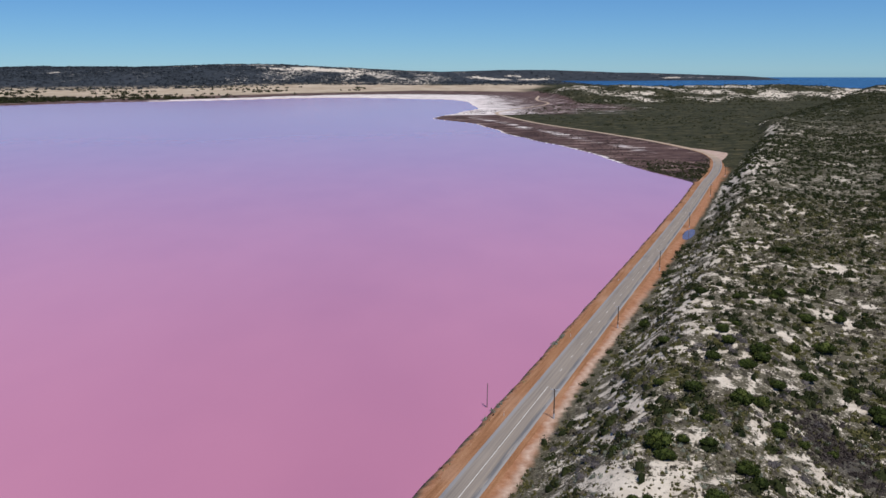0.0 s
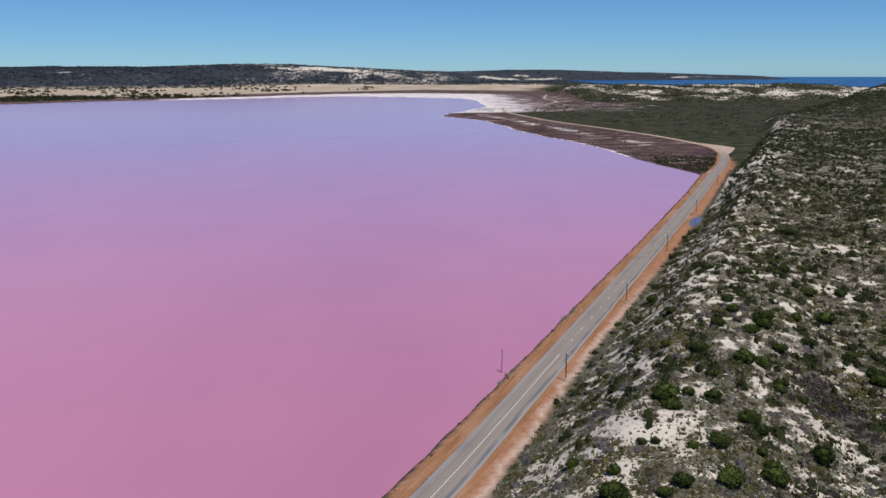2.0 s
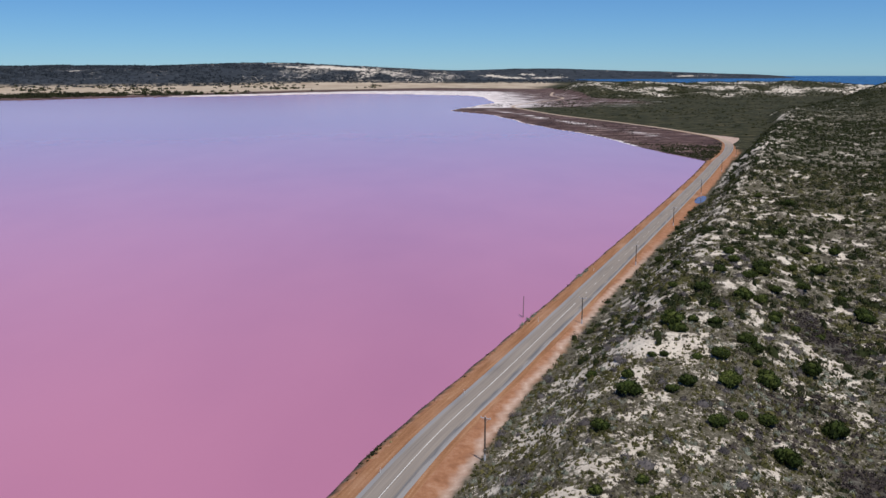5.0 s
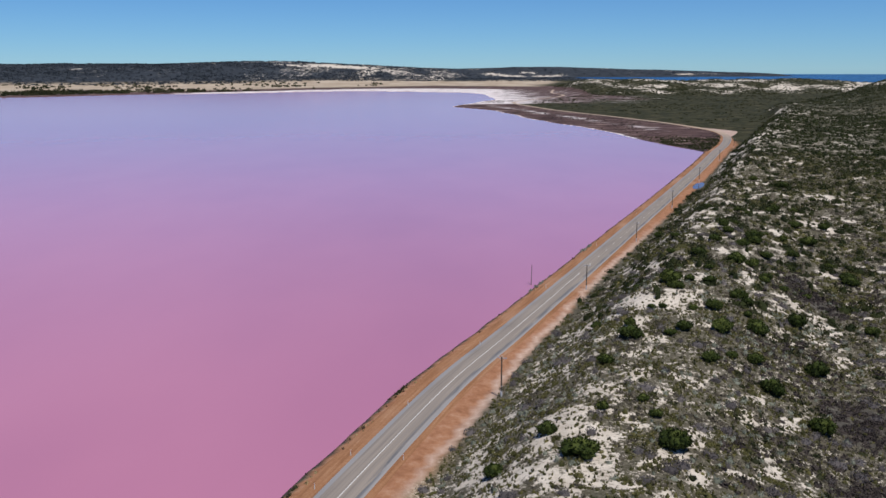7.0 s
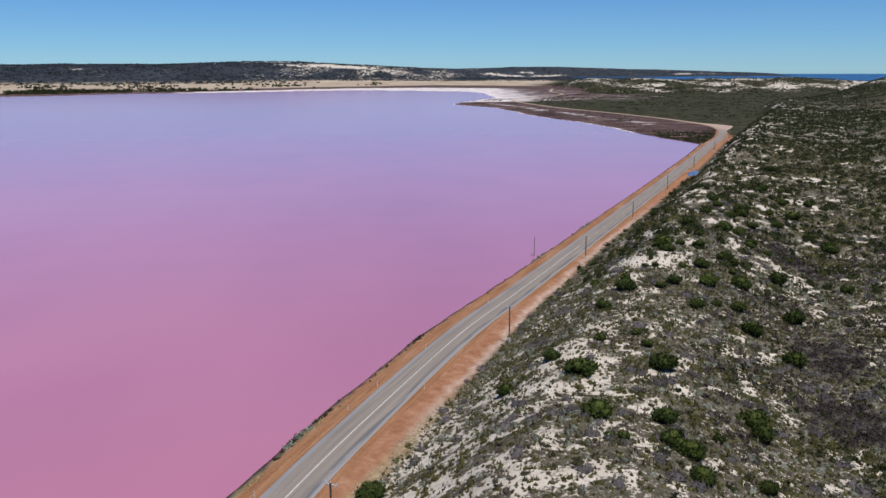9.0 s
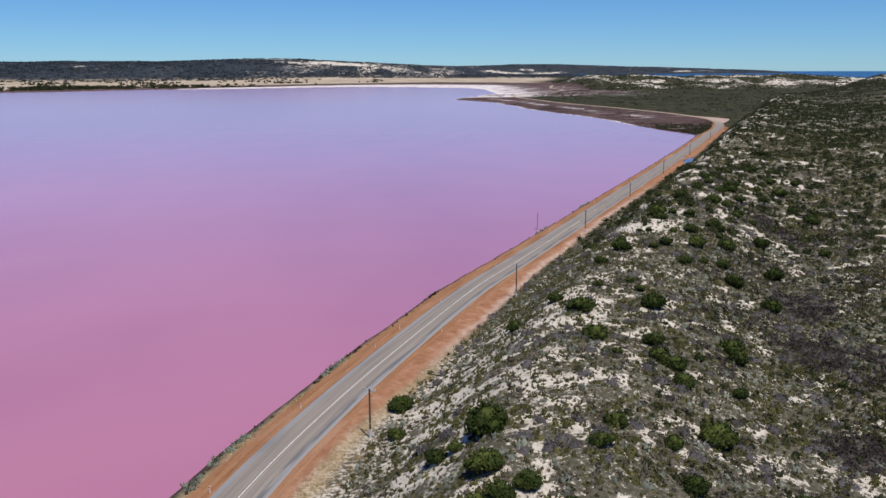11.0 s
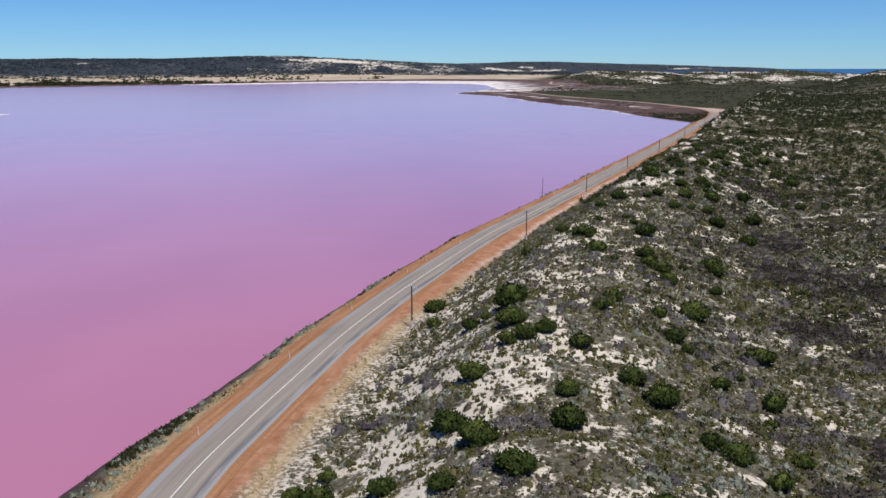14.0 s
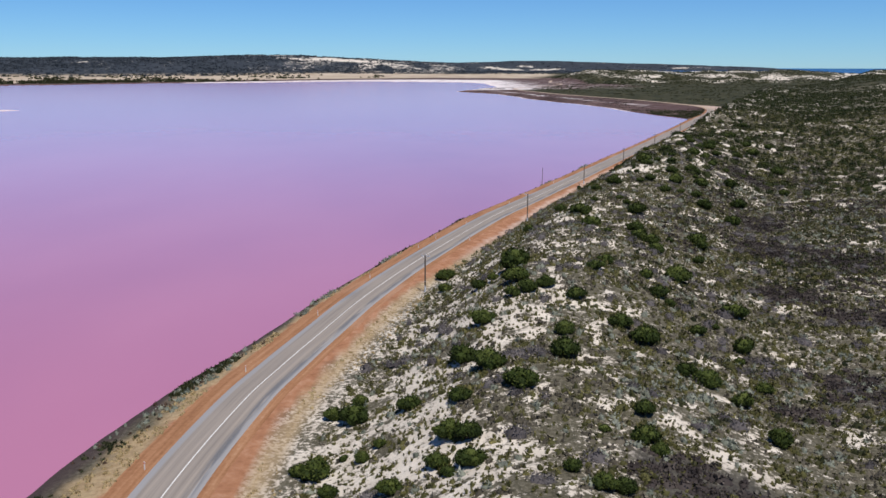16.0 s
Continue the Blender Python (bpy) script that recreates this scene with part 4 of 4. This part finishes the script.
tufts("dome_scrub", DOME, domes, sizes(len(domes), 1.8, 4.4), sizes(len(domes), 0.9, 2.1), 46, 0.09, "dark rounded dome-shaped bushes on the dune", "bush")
far_domes = scatter(7000, 90, 620, 420, 900, lambda x, y, z, c: (c["up"] > 0.1) * (0.35 + 0.65 * smooth(-0.3, 0.3, fractal(x, y, 45, 2, 323))))
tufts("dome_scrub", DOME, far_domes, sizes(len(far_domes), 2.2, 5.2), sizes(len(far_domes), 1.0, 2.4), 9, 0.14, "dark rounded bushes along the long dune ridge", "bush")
ridge_dark = scatter(10000, 90, 520, 380, 820, lambda x, y, z, c: (c["up"] > 0.1) * (x < 330 + 0.7 * (y - 300)) * (0.2 + 0.8 * smooth(-0.25, 0.3, fractal(x, y, 16, 3, 241))))
tufts("dark_green_scrub", FAR_GREEN, ridge_dark, sizes(len(ridge_dark), 1.2, 4.2), sizes(len(ridge_dark), 0.5, 1.6), 5, 0.17, "dark green scrub on the long dune ridge", "scrub")
far_dark = scatter(16000, 100, 1000, 600, 1500, lambda x, y, z, c: (c["up"] > 0.1) * (z > 0.5) * (0.15 + 0.85 * smooth(-0.3, 0.3, fractal(x, y, 30, 3, 161))))
tufts("dark_green_scrub", FAR_GREEN, far_dark, sizes(len(far_dark), 2.5, 7.5), sizes(len(far_dark), 0.8, 2.0), 4, 0.15, "dark green scrub on the far dunes", "scrub")
end_dark = scatter(6000, 600, 1300, 1480, 2500, lambda x, y, z, c: (c["up"] > 0.05) * (z > 0.5))
tufts("dark_green_scrub", FAR_GREEN, end_dark, sizes(len(end_dark), 4, 12), sizes(len(end_dark), 1.4, 3.2), 3, 0.16, "dark green scrub at the far end of the dunes", "scrub")
plain = scatter(7000, 120, 1100, 700, 2000, lambda x, y, z, c: (c["inland"] > 0.4) * (c["up"] < 0.3) * (0.1 + 0.9 * smooth(-0.2, 0.3, fractal(x, y, 60, 3, 171))))
tufts("dark_green_scrub", FAR_GREEN, plain, sizes(len(plain), 2.5, 6), sizes(len(plain), 0.6, 1.5), 7, 0.16, "dark scrub on the plain beyond the bend", "scrub")
flat_scrub = scatter(14000, 20, 260, 600, 1700, lambda x, y, z, c: (c["d"] < -6) * (c["shore"] > 4) * smooth(-0.05, 0.3, fractal(x, y * 0.4, 30, 3, 231)))
tufts("samphire", HEATH, flat_scrub, sizes(len(flat_scrub), 0.8, 3.0), sizes(len(flat_scrub), 0.2, 0.5), 8, 0.16, "dark purple-brown samphire on the salt flat", "samphire")
bend_scrub = scatter(9000, 150, 260, 600, 800, lambda x, y, z, c: (c["d"] < -6) * (c["shore"] > 3) * (1 - smooth(680, 780, y)) * (0.2 + 0.8 * smooth(-0.2, 0.2, fractal(x, y, 20, 2, 233))))
tufts("samphire", FAR_GREEN, bend_scrub, sizes(len(bend_scrub), 1.0, 3.0), sizes(len(bend_scrub), 0.3, 0.8), 8, 0.16, "dark green scrub inside the road bend", "scrub")
white_scrub = scatter(15000, 220, 1500, 1900, 3000, lambda x, y, z, c: (c["white"] > 0.2) * (z > 0.5) * (0.3 + 0.7 * smooth(-0.3, 0.3, fractal(x, y, 50, 3, 181))))
tufts("dark_green_scrub", FAR_GREEN, white_scrub, sizes(len(white_scrub), 3, 8), sizes(len(white_scrub), 1.5, 3.6), 4, 0.16, "scrub on the distant white dunes", "scrub")
bank_dark = scatter(22000, -75, 185, -75, 610, lambda x, y, z, c: (c["d"] < -6.4) * (z > 0.06) * (z < 0.85) * (0.5 + 0.5 * smooth(-0.1, 0.3, fractal(x, y, 6, 2, 195))) * (0.5 + 0.5 * (y < 80)))
bank_thick = scatter(90000, -75, 0, -75, 130, lambda x, y, z, c: (c["d"] < -6.9) * (z > 0.1) * (z < 0.8) * (0.02 + 0.98 * smooth(0.15, 0.5, fractal(x, y, 9, 3, 291))) * (z < 0.62))
tufts("bank_scrub", FAR_GREEN, bank_thick, sizes(len(bank_thick), 0.3, 1.2), sizes(len(bank_thick), 0.15, 0.6), 14, 0.16, "dark green scrub on the bank at the lake edge", "scrub")
bank_silver = scatter(26000, -75, 60, -75, 250, lambda x, y, z, c: (c["d"] < -6.8) * (z > 0.1) * (z < 0.8) * smooth(0.0, 0.35, fractal(x, y, 11, 2, 197)) * 0.7)
tufts("silver_scrub", SILVER, bank_silver, sizes(len(bank_silver), 0.5, 1.8), sizes(len(bank_silver), 0.3, 0.9), 16, 0.15, "silver-grey saltbush on the bank at the lake edge", "scrub")
tufts("bank_scrub", BANK_BROWN, bank_dark, sizes(len(bank_dark), 0.35, 1.3), sizes(len(bank_dark), 0.15, 0.6), 12, 0.18, "dark brown scrub on the bank at the lake edge", "scrub")
bank_straw = scatter(110000, -75, 60, -75, 260, lambda x, y, z, c: (c["d"] < -6.2) * (z > 0.5) * (z < 1.03) * (0.8 - 0.68 * smooth(35, 90, y)) * smooth(-0.2, 0.3, fractal(x, y, 8, 2, 191)))
tufts("dry_grass", STRAW, bank_straw, sizes(len(bank_straw), 0.3, 0.8), sizes(len(bank_straw), 0.15, 0.4), 14, 0.16, "dry yellow grass on the bank", "grass", 1.0)
verge_straw = scatter(11000, -60, 10, -75, 110, lambda x, y, z, c: (c["d"] > np.interp(y, VERGE_Y, VERGE_D)) * (c["d"] < 12) * (y < 50) * smooth(-0.3, 0.4, fractal(x, y, 9, 2, 201)))
tufts("dry_grass", STRAW, verge_straw, sizes(len(verge_straw), 0.3, 0.8), sizes(len(verge_straw), 0.12, 0.35), 12, 0.16, "dry yellow grass at the foot of the dune", "grass", 1.0)
shore_trees = scatter(9000, -1900, -250, 1900, 3000, lambda x, y, z, c: (c["shore"] > 95 + 0.3 * np.maximum(x + 700, 0)) * (c["shore"] < 130 + 0.4 * np.maximum(-x - 480, 0)) * smooth(350, 650, -x) * (0.25 + 0.75 * smooth(-0.2, 0.2, fractal(x, y, 130, 2, 225))))
field_trees = scatter(1500, -2000, -300, 2300, 3600, lambda x, y, z, c: (c["shore"] > 300) * (c["hill"] < 0.06) * smooth(0.0, 0.35, fractal(x, y, 150, 3, 227)))
tufts("shore_thicket", FAR_GREEN, field_trees, sizes(len(field_trees), 8, 18), sizes(len(field_trees), 3, 7), 16, 0.16, "scattered dark bushes on the dry field below the hills", "thicket")
tufts("shore_thicket", FAR_GREEN, shore_trees, sizes(len(shore_trees), 8, 20), sizes(len(shore_trees), 3, 8), 16, 0.16, "dark thicket along the far shore", "thicket")


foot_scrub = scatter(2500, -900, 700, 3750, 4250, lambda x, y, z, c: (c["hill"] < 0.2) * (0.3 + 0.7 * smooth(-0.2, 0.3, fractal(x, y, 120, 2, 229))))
tufts("hill_scrub", HAZY_HILL_LEAF, foot_scrub, sizes(len(foot_scrub), 8, 20), sizes(len(foot_scrub), 2.0, 4), 5, 0.16, "dark scrub at the foot of the distant hills", "scrub")
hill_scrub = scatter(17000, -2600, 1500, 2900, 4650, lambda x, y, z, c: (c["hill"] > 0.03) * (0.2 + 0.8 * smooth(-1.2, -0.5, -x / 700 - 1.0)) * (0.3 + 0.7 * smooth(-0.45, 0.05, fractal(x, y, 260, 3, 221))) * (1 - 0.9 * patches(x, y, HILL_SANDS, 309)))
tufts("hill_scrub", HAZY_HILL_LEAF, hill_scrub, sizes(len(hill_scrub), 10, 30), sizes(len(hill_scrub), 2.0, 5), 5, 0.16, "dark scrub on the hills behind the lake", "scrub")


# ---- single shrubs ----
def shrub(seed, label):
    """A dense rounded shrub: short stems and a crown of lobes covered in small leaves."""
    rng = np.random.default_rng(seed)
    thing = new("shrub")
    bm = bmesh.new()
    for k in range(5):
        a = rng.uniform(0, 6.28)
        rod(bm, (0, 0, -0.25), (0.55 * math.cos(a), 0.55 * math.sin(a), 0.55), 0.06, 0.025, 5)
    part("stem", bm, STEM, thing)
    lobes = [(0, 0, 0.5, 0.62)] + [(0.62 * math.cos(a) * rng.uniform(0.7, 1.1), 0.62 * math.sin(a) * rng.uniform(0.7, 1.1), rng.uniform(0.28, 0.5), rng.uniform(0.34, 0.5))
                                   for a in np.linspace(0, 6.28, 7, endpoint=False) + rng.uniform(0, 1)]
    verts, faces = [], []
    for lx, ly, lz, lr in lobes:
        n = int(260 * lr)
        d = rng.normal(0, 1, (n, 3))
        d[:, 2] = np.abs(d[:, 2]) - 0.35
        d /= np.linalg.norm(d, axis=1)[:, None]
        c = np.array([lx, ly, lz]) + d * lr * (0.72 + 0.33 * rng.uniform(0, 1, (n, 1))) * np.array([1, 1, 0.85])
        c[:, 2] = np.maximum(c[:, 2], 0.02)
        a = d + rng.normal(0, 0.7, (n, 3))
        a /= np.linalg.norm(a, axis=1)[:, None]
        b = np.cross(a, rng.normal(0, 1, (n, 3)))
        b /= np.linalg.norm(b, axis=1)[:, None]
        s = rng.uniform(0.045, 0.11, (n, 1))
        quad = np.stack([c - a * s, c - b * s * 0.6, c + a * s, c + b * s * 0.6], 1).reshape(-1, 3)
        faces.append(np.arange(4 * n).reshape(-1, 4) + sum(len(v) for v in verts))
        verts.append(quad)
    crown = mesh_object("crown", np.concatenate(verts), np.concatenate(faces), SHRUB_LEAF)
    crown.parent = thing
    bm = bmesh.new()
    for lx, ly, lz, lr in lobes:
        bmesh.ops.create_icosphere(bm, subdivisions=2, radius=lr * 0.76, matrix=Matrix.Translation((lx, ly, lz)) @ Matrix.Diagonal((1, 1, 0.85, 1)))
    for v in bm.verts:
        v.co *= 1 + 0.12 * noise.noise(v.co * 4 + Vector((seed, 0, 0)))
        v.co.z = max(v.co.z, 0.0)
    part("inner_foliage", bm, SHRUB_LEAF, thing)
    return tagged(thing, label, "shrub", "shrubs on the dune")


SHRUBS = [shrub(k, "dense dark green rounded shrub on the pale dune sand") for k in range(6)]
SHRUB_SPOTS_A = [(-10.9, -69.8, 1.2), (-9.0, -69.6, 1.2), (-13.3, -66.8, 1.0), (-24.8, -64.0, 0.9), (-30.4, -63.7, 1.4), (-22.6, -63.4, 1.7), (-26.0, -61.4, 1.3), (-3.8, -60.8, 1.0),
        (-37.0, -59.6, 1.2), (-4.7, -58.0, 1.5), (-22.8, -57.8, 1.4), (-8.7, -57.0, 0.7), (-24.7, -56.1, 1.6), (-39.0, -54.5, 1.9), (-41.1, -53.7, 1.1), (-34.1, -53.3, 1.0),
        (-3.7, -52.6, 1.3), (11.5, -51.6, 1.7), (-36.3, -51.6, 0.6), (-32.4, -51.2, 0.8), (-23.4, -47.5, 1.6), (-16.6, -47.4, 2.2), (-29.5, -43.1, 1.5), (10.7, -41.8, 1.5),
        (-36.4, -40.5, 1.9), (-20.0, -39.8, 2.3), (-39.4, -38.4, 1.4), (7.5, -37.3, 1.9), (-10.2, -36.2, 2.2), (5.4, -35.5, 1.6), (-36.2, -34.7, 1.2), (16.2, -33.9, 1.3)]
SHRUB_SPOTS_B = [(-22.8, -32.8, 2.2), (-9.2, -28.1, 1.5), (1.7, -27.7, 2.2), (15.9, -24.7, 1.0), (-0.7, -22.9, 1.7), (-19.9, -20.3, 1.8), (18.3, -18.8, 1.9), (12.2, -16.5, 1.5),
        (-5.8, -14.8, 1.7), (-15.3, -13.1, 1.4), (16.0, -12.4, 0.9), (-12.8, -12.2, 1.7), (-9.8, -10.2, 1.8), (9.9, -8.4, 0.9), (-14.2, -6.2, 2.1), (8.8, -5.7, 1.7),
        (21.8, -3.7, 2.3), (-0.9, -1.5, 1.6), (-17.4, 3.6, 1.2), (8.7, 3.6, 1.5), (-19.7, 4.0, 1.6), (-13.5, 4.9, 2.7), (2.1, 5.8, 1.7), (15.5, 8.8, 2.6),
        (-25.8, 23.1, 1.5), (15.0, 23.9, 1.7), (24.2, 26.8, 1.4), (15.4, 29.6, 2.0), (6.8, 30.2, 0.8), (5.1, 30.3, 0.8), (13.4, 31.9, 2.0), (-25.7, 35.1, 2.2)]
SHRUB_SPOTS_C = [(20.8, 36.5, 0.9), (4.6, 37.7, 2.2), (14.0, 38.4, 1.8), (29.2, 43.5, 1.9), (29.7, 48.2, 2.5), (5.0, 55.5, 2.8), (18.9, 59.1, 2.7), (-6.3, 59.2, 1.5),
        (1.5, 64.9, 1.5), (18.0, 68.1, 1.1), (10.5, 70.0, 1.1), (17.2, 73.2, 1.2), (47.6, 78.6, 2.0), (43.1, 89.3, 2.4), (14.5, 92.4, 1.8), (34.2, 95.9, 1.7),
        (44.4, 101.6, 1.8), (57.6, 105.3, 2.6), (29.7, 108.0, 1.3), (22.3, 108.3, 2.4), (33.2, 111.2, 1.7), (41.7, 113.7, 2.3), (23.7, 115.8, 1.3), (49.8, 117.1, 2.3),
        (50.7, 120.5, 1.5), (38.2, 123.1, 1.1), (42.6, 124.0, 1.9), (50.1, 124.2, 1.1), (32.3, 125.0, 1.0), (30.0, 125.3, 1.0), (18.6, 126.0, 1.5), (62.1, 128.3, 2.3)]
SHRUB_SPOTS_D = [(80.7, 132.0, 1.8), (52.5, 132.0, 1.8), (51.9, 135.8, 2.3), (38.2, 137.9, 1.8), (38.1, 142.1, 2.6), (47.2, 142.3, 1.7), (30.9, 144.6, 1.2), (67.6, 150.6, 1.3),
        (73.5, 150.9, 1.2), (62.8, 151.0, 1.5), (49.4, 151.1, 1.3), (64.1, 153.5, 1.8), (59.3, 162.0, 2.6), (64.1, 163.1, 1.9), (50.9, 165.6, 2.1), (91.7, 168.2, 2.4),
        (44.7, 169.5, 1.2), (92.5, 171.9, 2.1), (70.8, 172.6, 1.8), (67.5, 181.5, 2.3), (81.3, 181.9, 2.1), (91.8, 182.5, 1.6), (61.0, 185.4, 2.0), (72.8, 187.7, 2.1),
        (73.7, 190.7, 2.6), (67.7, 195.6, 1.8), (84.8, 198.8, 1.7), (68.3, 202.3, 1.8), (81.4, 203.0, 1.1), (95.4, 205.8, 3.0), (55.8, 208.0, 1.8), (100.1, 228.4, 2.3)]
SHRUB_SPOTS_E = [(110.9, 232.1, 1.9), (84.4, 239.2, 1.7), (59.7, 245.2, 2.0), (75.7, 245.5, 2.0), (99.4, 246.6, 2.2), (124.2, 307.0, 2.5), (116.4, 318.8, 2.1)]
spots = SHRUB_SPOTS_A + SHRUB_SPOTS_B + SHRUB_SPOTS_C + SHRUB_SPOTS_D + SHRUB_SPOTS_E
extra = scatter(900, 0, 240, -60, 420, lambda x, y, z, c: (c["right"] > 24) * (0.02 + 0.3 * smooth(150, 260, y)) * (0.3 + 0.7 * smooth(0, 0.4, fractal(x, y, 40, 2, 211))))
spots = [(x, y, r) for x, y, r in spots] + [(x, y, r) for (x, y), r in zip(extra, RNG.uniform(0.6, 1.5, len(extra)))]
for k, (x, y, r) in enumerate(spots):
    m = pose(x, y, height_at(x, y) - 0.05, random.uniform(-6, 6), random.uniform(-6, 6), random.uniform(0, 360)) @ Matrix.Diagonal((r, r * random.uniform(0.8, 1.15), r * random.uniform(1.0, 1.35), 1))
    if k < len(SHRUBS):
        SHRUBS[k].matrix_world = m
    else:
        ob = copy_thing(SHRUBS[k % len(SHRUBS)], m)
        ob.matrix_basis = m

# low islet far out in the lake
bm = bmesh.new()
bmesh.ops.create_icosphere(bm, subdivisions=4, radius=1)
for v in bm.verts:
    v.co = Vector((v.co.x * 22, v.co.y * 9, v.co.z * 0.9)) * (1 + 0.25 * noise.noise(v.co * 2.2))
me = bpy.data.meshes.new("islet")
bm.to_mesh(me)
bm.free()
me.materials.append(SALT)
islet = new("islet", me)
islet.location = (-484, 731, -0.25)
tagged(islet, "low white salt islet in the pink lake", "islet")
